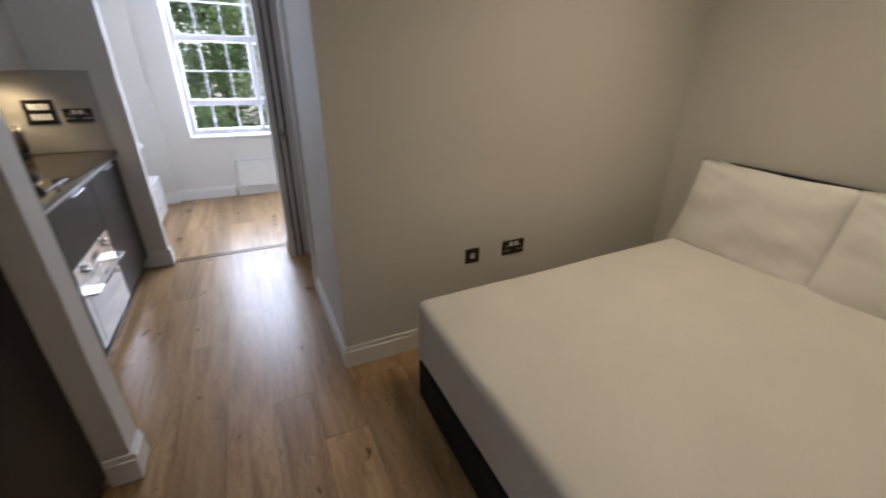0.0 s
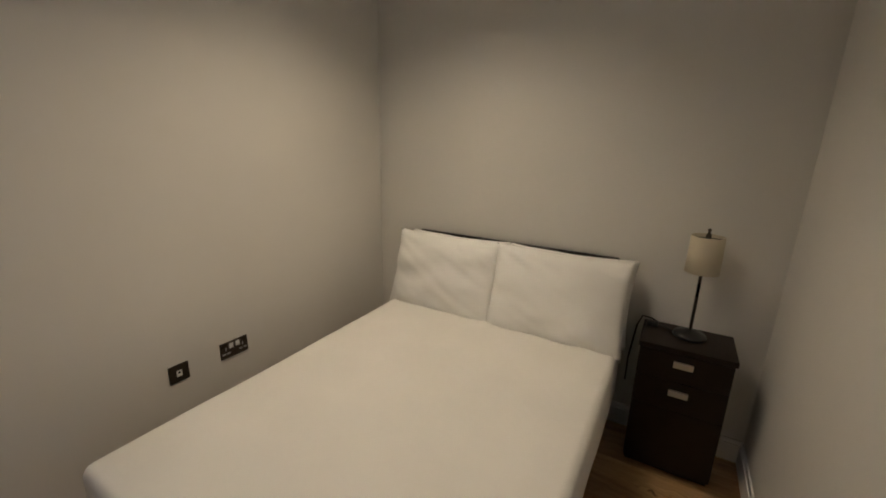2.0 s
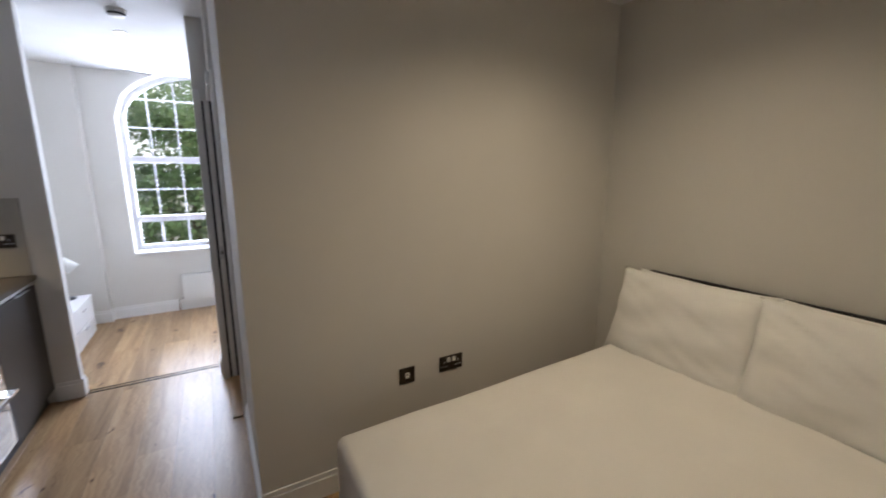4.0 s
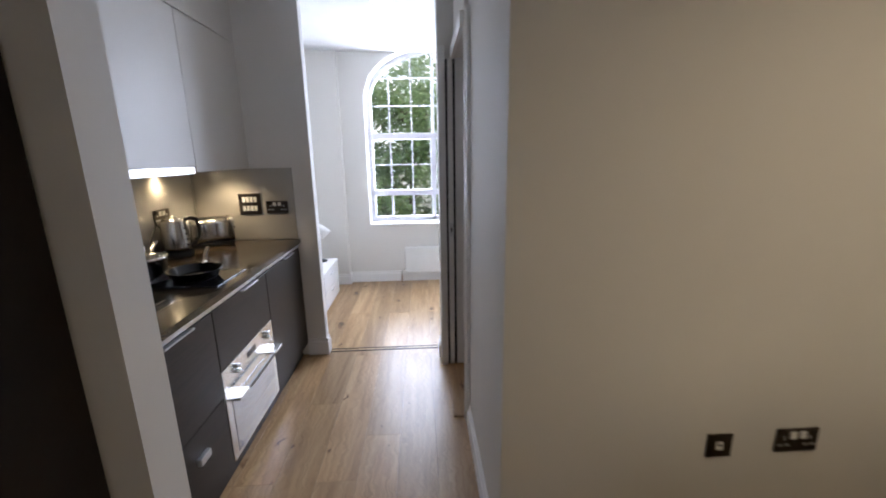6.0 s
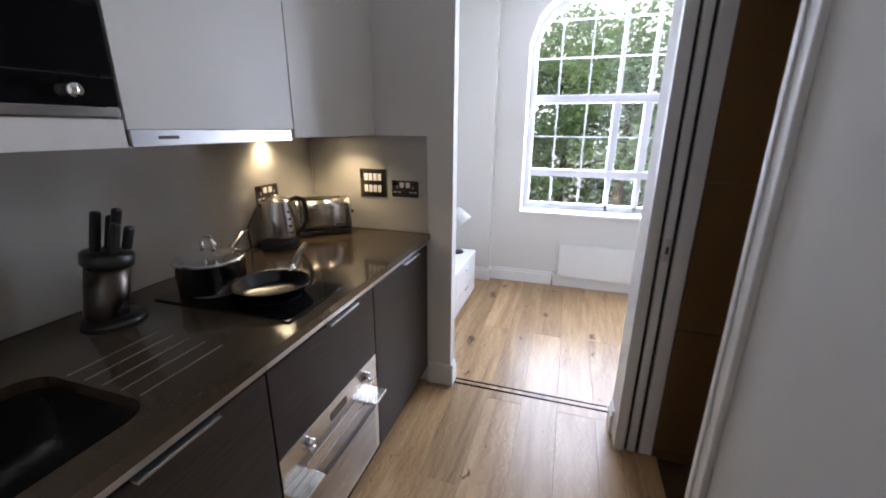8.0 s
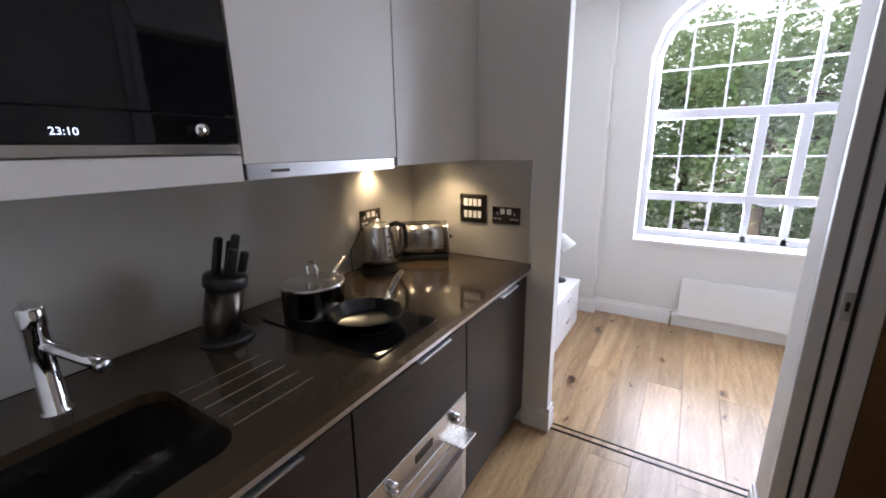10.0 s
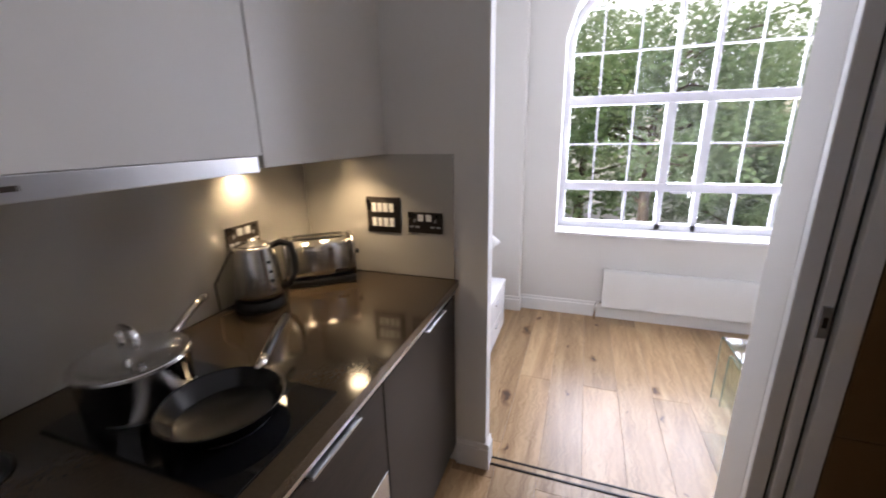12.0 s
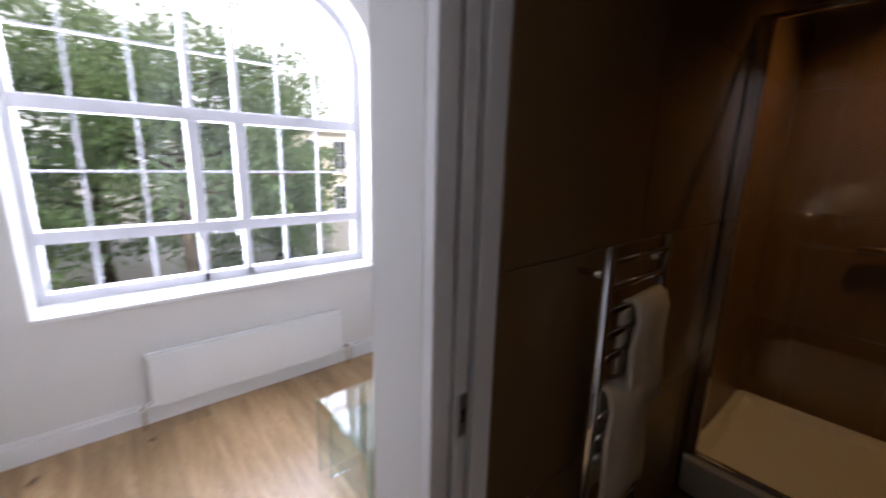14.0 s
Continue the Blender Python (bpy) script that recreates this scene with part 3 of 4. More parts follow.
def table_lamp(x, y, z):
    l = thing("table_lamp", "table lamp with cream drum shade and dark stem", "table lamp", (x, y, z))
    lathe("base", [(0.0, 0), (0.068, 0), (0.072, 0.006), (0.068, 0.018), (0.03, 0.03), (0.012, 0.036), (0.0, 0.037)], M_BLACK, parent=l)
    lathe("stem", [(0.007, 0.03), (0.007, 0.47), (0.011, 0.475), (0.011, 0.5), (0.004, 0.515), (0.009, 0.525), (0.0, 0.532)], M_BLACKNICKEL, seg=16, parent=l)
    lathe("shade", [(0.067, 0.325), (0.07, 0.325), (0.067, 0.495), (0.064, 0.495), (0.064, 0.49), (0.067, 0.33)], M_SHADE, seg=40, parent=l)
    boxes("spider", [((-0.064, -0.002, 0.485), (0.064, 0.002, 0.489)), ((-0.002, -0.064, 0.485), (0.002, 0.064, 0.489))], M_BLACK, 0, l)


table_lamp(2.06, -1.985, 0.675)
tagged(tube("lamp_flex", [(2.06, -1.93, 0.68), (2.1, -1.87, 0.685), (2.12, -1.82, 0.705), (2.12, -1.775, 0.71), (2.13, -1.755, 0.65), (2.14, -1.735, 0.45), (2.16, -1.735, 0.3)], 0.004, M_BLACK), "black lamp flex over the cabinet edge", "cable")
tagged(box("dimmer_switch", (2.08, -1.85, 0.676), (2.11, -1.8, 0.704), M_BLACK, 0.006), "black inline switch on the lamp flex", "switch")


def wall_plate(name, label, category, m, w, h, parts):
    """A plate in its own x-z plane, facing -y; parts: (name, x, z, w, h, material, proud)."""
    p = thing(name, label, category)
    p.matrix_world = m
    box("plate", (-w / 2, -0.006, -h / 2), (w / 2, 0, h / 2), M_BLACKNICKEL, 0.002, p)
    for n, x, z, pw, ph, mat, proud in parts:
        box(n, (x - pw / 2, -0.006 - proud, z - ph / 2), (x + pw / 2, -0.005, z + ph / 2), mat, 0.001, p)
    return p


DOUBLE = [("rocker", -0.017, 0.02, 0.022, 0.026, M_WHITEPLASTIC, 0.004), ("rocker", 0.017, 0.02, 0.022, 0.026, M_WHITEPLASTIC, 0.004)]
for sx in (-0.044, 0.044):
    DOUBLE += [("pin_hole", sx, 0.008, 0.007, 0.014, M_ALU, 0.001), ("pin_hole", sx - 0.012, -0.017, 0.018, 0.008, M_ALU, 0.001), ("pin_hole", sx + 0.012, -0.017, 0.018, 0.008, M_ALU, 0.001)]
wall_plate("double_socket", "black nickel double power socket on the wall", "socket", pose(0.99, 0.0, 0.52), 0.146, 0.086, DOUBLE)
wall_plate("aerial_socket", "black nickel aerial outlet on the wall", "socket", pose(0.724, 0.0, 0.513), 0.086, 0.086, [("outlet", 0, 0, 0.024, 0.03, M_WHITEPLASTIC, 0.001), ("outlet_hole", 0, 0.004, 0.01, 0.01, M_BLACK, 0.002)])


def wardrobe():
    w = thing("wardrobe", "tall black-brown wooden wardrobe with closed doors", "wardrobe", (-1.3, -0.75, 0))
    keep(box("carcass", (WEST_X + 0.01, -1.25, 0.0), (-0.98, -0.29, 2.3), M_DARKWOOD, 0.003), w)
    for y0, y1 in ((-1.25, -0.772), (-0.768, -0.29)):
        d = keep(box("door", (-0.979, y0, 0.06), (-0.958, y1, 2.29), M_DARKWOOD, 0.002), w)
        hy = y1 - 0.05 if y0 < -1 else y0 + 0.05
        keep(tube("handle", [(-0.945, hy, 1.0), (-0.93, hy, 1.0), (-0.93, hy, 1.2), (-0.945, hy, 1.2)], 0.005, M_ALU), w)


wardrobe()


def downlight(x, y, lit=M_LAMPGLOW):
    d = thing("downlight", "round white recessed ceiling downlight, lit; bedroom ones added", "downlight", (x, y, CEIL), "ceiling downlights")
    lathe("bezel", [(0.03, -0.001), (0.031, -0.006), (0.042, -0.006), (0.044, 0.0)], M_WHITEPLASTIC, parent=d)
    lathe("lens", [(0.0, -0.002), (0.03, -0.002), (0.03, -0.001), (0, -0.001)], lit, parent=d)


downlight(-0.53, 2.12)
downlight(-0.57, 3.05)
# Fittings added over the fill spots; no downlights are seen in the bedroom.
for lx, ly, watts in BEDROOM_FILL:
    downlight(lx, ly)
smoke = thing("smoke_alarm", "round white smoke alarm on the ceiling", "smoke alarm", (-0.48, 1.62, CEIL))
lathe("body", [(0.0, -0.042), (0.03, -0.042), (0.042, -0.036), (0.046, -0.022), (0.055, -0.02), (0.056, 0.0)], M_WHITEPLASTIC, parent=smoke)
lathe("vent", [(0.0445, -0.034), (0.0475, -0.03), (0.0475, -0.025), (0.0465, -0.023)], M_BLACK, parent=smoke)


# ---- kitchen ----
CX0, CX1 = BACK_X, -1.105               # worktop, back and front
FRONT = -1.118                          # faces of the base units


def ring_slab(name, outer, hole, z0, z1, mat, parent=None):
    """A slab with a hole."""
    bm = bmesh.new()
    loops = []
    for pts in (outer, hole):
        vs = [bm.verts.new((u, v, z1)) for u, v in pts]
        loops.append(vs)
        for i in range(len(vs)):
            bm.edges.new((vs[i], vs[(i + 1) % len(vs)]))
    bmesh.ops.triangle_fill(bm, use_beauty=True, edges=bm.edges[:])
    top = bm.faces[:]
    r = bmesh.ops.extrude_face_region(bm, geom=top)
    bmesh.ops.translate(bm, vec=(0, 0, z0 - z1), verts=[g for g in r["geom"] if isinstance(g, bmesh.types.BMVert)])
    return mesh_ob(name, bm, mat, False, parent)


SINK = rounded(-1.54, -0.105, -1.185, 0.29, 0.06)


def worktop():
    w = thing("kitchen_worktop", "glossy brown quartz worktop with drainer grooves", "worktop", (-1.45, 0.8, 0.87))
    keep(ring_slab("slab", [(CX0, -0.125), (CX1, -0.125), (CX1, END_Y), (CX0, END_Y)], SINK, 0.872, 0.9, M_STONE), w)
    bm = bmesh.new()
    # Thin strips in a paler quartz colour mark the drainer grooves.
    for i in range(5):
        x = -1.46 + 0.055 * i
        bm_box(bm, (x - 0.002, 0.30, 0.8995), (x + 0.002, 0.51, 0.9006), 0.0004)
    keep(mesh_ob("drainer_groove", bm, M_GROOVE), w)


worktop()


def sink():
    s = thing("sink", "dark undermounted kitchen sink bowl", "sink", (-1.36, 0.1, 0.7))
    bm = bmesh.new()
    rings = []
    for k, (g, z) in enumerate(((0.002, 0.871), (0.0, 0.86), (0.006, 0.74), (0.02, 0.715), (0.06, 0.705))):
        pts = rounded(-1.545 + g, -0.11 + g, -1.18 - g, 0.295 - g, 0.06)
        rings.append([bm.verts.new((u, v, z)) for u, v in pts])
    for a, b in zip(rings, rings[1:]):
        for i in range(len(a)):
            bm.faces.new((a[i], a[(i + 1) % len(a)], b[(i + 1) % len(a)], b[i]))
    bm.faces.new(rings[-1])
    keep(mesh_ob("bowl", bm, M_SINK, True), s)
    keep(lathe("waste", [(0.0, 0.0), (0.03, 0.0), (0.04, 0.003), (0.042, 0.0)], M_CHROME, (-1.36, 0.09, 0.706)), s)


sink()


def tap():
    t = thing("kitchen_tap", "chrome single-lever mixer tap behind the sink", "tap", (-1.63, 0.127, 0.9))
    lathe("body", [(0.0, 0), (0.03, 0), (0.03, 0.004), (0.023, 0.008), (0.022, 0.2), (0.024, 0.202), (0.024, 0.245), (0.02, 0.25), (0, 0.25)], M_CHROME, parent=t)
    tube("spout", [(0.0, 0.0, 0.165), (0.04, 0.02, 0.152), (0.085, 0.045, 0.132), (0.115, 0.06, 0.118)], 0.0145, M_CHROME, t, 16)
    tube("nozzle", [(0.113, 0.059, 0.119), (0.126, 0.066, 0.112)], 0.0155, M_ALU, t, 16)
    box("lever", (-0.02, -0.012, 0.25), (0.06, 0.012, 0.26), M_CHROME, 0.004, t)


tap()


def unit(label, y0, y1, fronts):
    u = thing("base_unit", label, "kitchen unit", (-1.4, (y0 + y1) / 2, 0), "kitchen base units")
    keep(box("carcass", (CX0 + 0.01, y0 + 0.001, 0.1), (FRONT - 0.022, y1 - 0.001, 0.7), M_KITWOOD), u)
    keep(box("plinth", (FRONT - 0.06, y0, 0), (FRONT - 0.045, y1, 0.099), M_DARKWOOD), u)
    keep(boxes("grip_channel", [((FRONT - 0.03, y0, 0.848), (FRONT + 0.004, y1, 0.87))], M_ALU, 0.002), u)
    for kind, z0, z1 in fronts:
        d = keep(box(kind, (FRONT - 0.02, y0 + 0.0025, z0), (FRONT, y1 - 0.0025, z1), M_KITWOOD, 0.0015), u)
        if z1 > 0.8:
            ym = y0 + (y1 - y0) * 0.62
            h = box("handle", (FRONT - 0.004, ym - 0.09, z1 - 0.004), (FRONT + 0.016, ym + 0.09, z1 + 0.002), M_ALU, 0.001)
        else:
            ym = (y0 + y1) / 2 + 0.1
            h = box("handle", (FRONT, ym - 0.035, z1 - 0.13), (FRONT + 0.02, ym + 0.035, z1 - 0.1), M_ALU, 0.003)
        h.parent = d
    return u


unit("grey-brown woodgrain sink unit with drawers below the worktop", -0.125, 0.512, [("door", 0.445, 0.838), ("drawer", 0.105, 0.44)])
unit("grey-brown woodgrain drawer front above the oven", 0.514, 1.098, [("drawer", 0.562, 0.838)])
unit("grey-brown woodgrain door unit beside the end wall", 1.1, 1.725, [("door", 0.105, 0.838)])


def oven():
    o = thing("oven", "built-in mirrored steel oven with wide bar handle", "oven", (-1.35, 0.806, 0.33))
    y0, y1 = 0.518, 1.094
    keep(box("body", (-1.62, y0 + 0.01, 0.705 - 0.6), (FRONT - 0.025, y1 - 0.01, 0.555), M_BLACK), o)
    keep(box("control_panel", (FRONT - 0.022, y0, 0.455), (FRONT + 0.001, y1, 0.558), M_STEEL, 0.002), o)
    d = keep(box("door", (FRONT - 0.022, y0, 0.105), (FRONT + 0.001, y1, 0.45), M_STEEL, 0.002), o)
    keep(box("door_glass", (FRONT + 0.001, y0 + 0.05, 0.125), (FRONT + 0.004, y1 - 0.035, 0.4), M_MIRRORGLASS, 0.001), o)
    for ya, yb in ((y0 + 0.02, y0 + 0.12), (y1 - 0.12, y1 - 0.02)):
        keep(box("handle_bracket", (FRONT + 0.001, ya, 0.405), (FRONT + 0.055, yb, 0.417), M_STEEL, 0.002), o)
    keep(box("handle_bar", (FRONT + 0.04, y0 + 0.12, 0.402), (FRONT + 0.055, y1 - 0.12, 0.417), M_BLACKNICKEL, 0.003), o)
    for y in (y0 + 0.12, y1 - 0.1):
        for dz in (-0.012, 0.012):
            keep(tube("knob", [(FRONT, y, 0.512 + dz), (FRONT + 0.022, y, 0.512 + dz)], 0.011, M_CHROME, None, 16), o)
    keep(box("display", (FRONT + 0.001, 0.76, 0.495), (FRONT + 0.0025, 0.86, 0.525), M_BLACKGLOSS), o)


oven()


def hob():
    h = thing("hob", "black ceramic glass hob set in the worktop", "hob", (-1.41, 0.81, 0.9))
    keep(box("glass", (-1.665, 0.66, 0.9005), (-1.155, 0.955, 0.906), M_BLACKGLOSS, 0.002), h)
    bm = bmesh.new()
    for x, y, r in ((-1.55, 0.805, 0.095), (-1.325, 0.81, 0.085)):
        bm_lathe(bm, [(r, 0.0002), (r + 0.002, 0.0006), (r + 0.004, 0.0002)], 40, (x, y, 0.9058))
    k = keep(mesh_ob("cooking_ring", bm, M_ALU), h)


hob()


def saucepan():
    p = thing("saucepan", "stainless steel saucepan with glass lid on the hob", "saucepan", (-1.565, 0.8, 0.906))
    lathe("pot", [(0, 0), (0.095, 0), (0.104, 0.006), (0.107, 0.1), (0.112, 0.103), (0.108, 0.104), (0.104, 0.1), (0.101, 0.01), (0, 0.008)], M_STEELPOLISHED, seg=48, parent=p)
    lathe("lid", [(0.108, 0.104), (0.106, 0.108), (0.075, 0.122), (0.03, 0.132), (0, 0.134), (0, 0.131), (0.03, 0.129), (0.075, 0.119), (0.104, 0.105)], M_GLASS, seg=48, parent=p)
    lathe("lid_rim", [(0.105, 0.103), (0.111, 0.104), (0.111, 0.109), (0.105, 0.11)], M_CHROME, seg=48, parent=p)
    tube("knob", [(-0.022, 0, 0.13), (-0.026, 0, 0.155), (-0.014, 0, 0.175), (0.014, 0, 0.175), (0.026, 0, 0.155), (0.022, 0, 0.13)], 0.007, M_CHROME, p)
    tube("handle", [(-0.03, 0.1, 0.088), (-0.045, 0.14, 0.1), (-0.075, 0.22, 0.122), (-0.09, 0.265, 0.13)], 0.01, M_STEEL, p)


saucepan()


def frying_pan():
    p = thing("frying_pan", "black non-stick frying pan on the hob", "frying pan", (-1.33, 0.81, 0.906))
    lathe("pan", [(0, 0), (0.088, 0), (0.098, 0.006), (0.12, 0.042), (0.123, 0.044), (0.121, 0.046), (0.116, 0.043), (0.095, 0.01), (0.088, 0.006), (0, 0.006)], M_NONSTICK, seg=48, parent=p)
    tube("handle", [(-0.02, 0.118, 0.036), (-0.03, 0.15, 0.048), (-0.06, 0.23, 0.07), (-0.085, 0.3, 0.08)], 0.011, M_BLACK, p)
    tube("ferrule", [(-0.018, 0.115, 0.035), (-0.031, 0.153, 0.049)], 0.0125, M_STEEL, p)


frying_pan()


def kettle():
    k = thing("kettle", "brushed steel jug kettle with black handle", "kettle", (-1.7, 1.31, 0.9))
    lathe("base", [(0, 0), (0.083, 0), (0.085, 0.006), (0.083, 0.03), (0.078, 0.034), (0, 0.034)], M_BLACK, parent=k)
    lathe("body", [(0, 0.034), (0.078, 0.034), (0.079, 0.06), (0.074, 0.14), (0.064, 0.2), (0.062, 0.212), (0.06, 0.216), (0, 0.218)], M_STEEL, parent=k)
    lathe("lid", [(0, 0.218), (0.05, 0.217), (0.045, 0.224), (0.02, 0.229), (0.018, 0.238), (0, 0.24)], M_STEEL, parent=k)
    a = radians(35)
    d = (math.cos(a), math.sin(a))
    tube("handle", [(d[0] * r, d[1] * r, z) for r, z in ((0.055, 0.21), (0.085, 0.222), (0.118, 0.21), (0.128, 0.17), (0.122, 0.11), (0.1, 0.065), (0.075, 0.055))], 0.012, M_BLACK, k, 12)
    prism("spout", [(-0.06, 0.205), (-0.098, 0.212), (-0.062, 0.15)], "y", -0.018, 0.018, M_STEEL, k)
    a2 = radians(-10)
    for i in range(4):
        z = 0.07 + 0.032 * i
        r = 0.078 - 0.012 * i / 3
        lathe("level_window", [(0, -0.007), (0.009, -0.004), (0.009, 0.004), (0, 0.007)], M_BLACKGLOSS, (r * math.cos(a2), r * math.sin(a2), z), 12, k)


kettle()


def toaster():
    t = thing("toaster", "brushed steel two-slot toaster on a black base", "toaster")
    t.matrix_world = pose(-1.645, 1.585, 0.9, 0, 0, 40)
    prof = rounded(-0.075, 0.02, 0.075, 0.185, 0.045, 8)
    prism("body", [(v, z) for v, z in prof], "x", -0.125, 0.125, M_STEEL, t, True)
    box("base", (-0.13, -0.078, 0.0), (0.13, 0.078, 0.03), M_BLACK, 0.008, t)
    for s in (-1, 1):
        prism("end_cap", [(v * 1.03, z * 1.02) for v, z in prof], "x", s * 0.127 - 0.006, s * 0.127 + 0.006, M_STEEL, t, True)
    for y in (-0.028, 0.028):
        box("slot", (-0.095, y - 0.013, 0.182), (0.095, y + 0.013, 0.1865), M_BLACK, 0.001, t)
    box("lever", (0.134, -0.018, 0.1), (0.158, 0.018, 0.115), M_BLACK, 0.004, t)
    box("badge", (0.05, -0.0775, 0.05), (0.1, -0.076, 0.062), M_BLACKNICKEL, 0, t)


toaster()


def knife_block():
    k = thing("knife_block", "steel knife block with black-handled knives", "knife block", (-1.64, 0.525, 0.9))
    lathe("base", [(0, 0), (0.075, 0), (0.078, 0.006), (0.07, 0.016), (0.05, 0.02), (0, 0.02)], M_BLACK, parent=k)
    b = lathe("holder", [(0, 0.0), (0.05, 0.0), (0.052, 0.004), (0.052, 0.158), (0.0, 0.158)], M_BLACKNICKEL, parent=k)
    b.matrix_local = pose(-0.012, -0.01, 0.015, -9, 6, 0)
    c = lathe("collar", [(0.0, 0.152), (0.058, 0.152), (0.061, 0.158), (0.061, 0.184), (0.055, 0.19), (0, 0.19)], M_BLACK, parent=k)
    c.matrix_local = pose(-0.012, -0.01, 0.015, -9, 6, 0)
    for x, y, h, tilt in ((-0.02, -0.025, 0.12, 6), (0.0, 0.01, 0.125, 10), (0.022, -0.008, 0.09, 12), (0.01, 0.038, 0.07, 14), (-0.03, 0.02, 0.1, 7)):
        hd = box("knife_handle", (-0.009, -0.013, 0.0), (0.009, 0.013, h), M_BLACK, 0.008, k)
        hd.matrix_local = pose(x + 0.01, y + 0.022, 0.196, -11, tilt - 2, 0)


knife_block()


def splashback():
    s = structure(box("wall_splashback", (BACK_X, -0.12, 0.902), (BACK_X + 0.008, END_Y - 0.009, 1.4), M_SPLASH, 0.001), "grey glass splashback behind the worktop")
    structure(box("wall_splashback_end", (BACK_X + 0.009, END_Y - 0.008, 0.902), (-1.12, END_Y, 1.395), M_SPLASH, 0.001), "grey glass splashback on the end wall")


splashback()
wall_plate("double_socket", "dark nickel double power socket over the worktop", "socket", pose(-1.238, END_Y - 0.009, 1.13), 0.146, 0.084, DOUBLE)
GRID = []
for r in (0.03, -0.03):
    for i in range(4):
        GRID.append(("rocker", -0.039 + 0.026 * i, r, 0.019, 0.036, M_WHITEPLASTIC, 0.004))
wall_plate("grid_switch", "dark nickel eight-gang grid switch over the worktop", "light switch", pose(-1.42, END_Y - 0.009, 1.155), 0.15, 0.146, GRID)
wall_plate("double_socket", "dark nickel double power socket behind the kettle", "socket", pose(BACK_X + 0.009, 1.36, 1.13, 0, 0, 90), 0.146, 0.086, DOUBLE)
tagged(tube("kettle_flex", [(-1.75, 1.26, 0.905), (-1.77, 1.2, 0.91), (-1.785, 1.21, 1.0), (-1.785, 1.28, 1.08), (-1.79, 1.32, 1.12)], 0.004, M_BLACK), "black kettle flex plugged into the wall", "cable")
UF = -1.40                               # faces of the wall units


def wall_unit(label, y0, y1, z0, z1):
    u = thing("wall_unit", label, "kitchen unit", (-1.6, (y0 + y1) / 2, z0), "kitchen wall units")
    keep(box("carcass", (BACK_X + 0.009, y0 + 0.001, z0 + 0.002), (UF - 0.021, y1 - 0.001, z1), M_CABINET), u)
    keep(box("door", (UF - 0.019, y0 + 0.0015, z0), (UF, y1 - 0.0015, z1 - 0.002), M_CABINET, 0.0012), u)


wall_unit("tall cream white wall unit over the extractor", 0.502, 1.09, 1.425, 2.172)
wall_unit("cream white wall unit beside the end wall", 1.092, END_Y - 0.002, 1.395, 2.172)
wall_unit("cream white top box under the ceiling", 0.502, END_Y - 0.002, 2.176, CEIL - 0.002)
wall_unit("cream white unit above the microwave", -0.125, 0.499, 1.85, CEIL - 0.002)
wall_unit("cream white shelf unit under the microwave", -0.125, 0.499, 1.385, 1.448)


def extractor():
    e = thing("extractor_hood", "slim steel extractor hood under the wall unit", "extractor hood", (-1.6, 0.79, 1.39))
    keep(box("body", (BACK_X + 0.01, 0.505, 1.388), (UF - 0.006, 1.07, 1.423), M_STEEL, 0.002), e)
    keep(box("visor", (UF - 0.006, 0.505, 1.386), (UF + 0.004, 1.07, 1.424), M_ALU, 0.002), e)
    keep(box("badge", (UF + 0.004, 0.57, 1.402), (UF + 0.005, 0.625, 1.41), M_BLACKNICKEL), e)
    keep(lathe("lamp_glass", [(0, -0.001), (0.028, -0.001), (0.03, 0.002), (0, 0.002)], M_ALU, (-1.69, 0.82, 1.386)), e)


extractor()
for lx, ly in ((-1.762, 1.36), (-1.52, 1.6)):
    ul = thing("under_cabinet_light", "small round lit lamp under the wall unit", "lamp", (lx, ly, 1.395), "lamps under the wall unit")
    lathe("bezel", [(0.026, -0.001), (0.034, -0.006), (0.036, 0)], M_ALU, parent=ul)
    lathe("lens", [(0, -0.003), (0.026, -0.003), (0.026, -0.001), (0, -0.001)], M_LAMPWARM, parent=ul)


def text(name, body, size, m, mat, parent):
    c = bpy.data.curves.new(name, "FONT")
    c.body, c.size, c.extrude, c.align_x, c.align_y = body, size, 0.0004, "CENTER", "CENTER"
    c.materials.append(mat)
    ob = new(name, c)
    ob.matrix_world = m
    return keep(ob, parent)


def microwave():
    m = thing("microwave", "built-in black glass microwave with chrome knobs", "microwave", (-1.6, 0.19, 1.45))
    y0, y1 = -0.118, 0.494
    keep(box("body", (BACK_X + 0.02, y0 + 0.01, 1.455), (UF - 0.02, y1 - 0.01, 1.835), M_BLACK), m)
    keep(box("control_panel", (UF - 0.02, y0, 1.472), (UF + 0.002, y1, 1.53), M_BLACKGLOSS, 0.001), m)
    keep(box("trim_strip", (UF - 0.02, y0, 1.45), (UF + 0.003, y1, 1.47), M_STEEL, 0.001), m)
    keep(box("door", (UF - 0.02, y0, 1.5335), (UF + 0.002, y1, 1.832), M_BLACKGLOSS, 0.001), m)
    keep(boxes("vent", [((UF - 0.018, y0, 1.836), (UF - 0.004, y1, 1.839)), ((UF - 0.018, y0, 1.843), (UF - 0.004, y1, 1.846))], M_STEEL), m)
    for y in (-0.02, 0.405):
        keep(tube("knob", [(UF, y, 1.5), (UF + 0.012, y, 1.5), (UF + 0.024, y, 1.5)], 0.013, M_CHROME, None, 24), m)
    text("clock_digits", "23:10", 0.018, Matrix.Translation((UF + 0.0025, 0.185, 1.492)) @ Matrix(((0, 0, 1, 0), (1, 0, 0, 0), (0, 1, 0, 0), (0, 0, 0, 1))), M_DISPLAY, m)


microwave()

# ---- living room ----


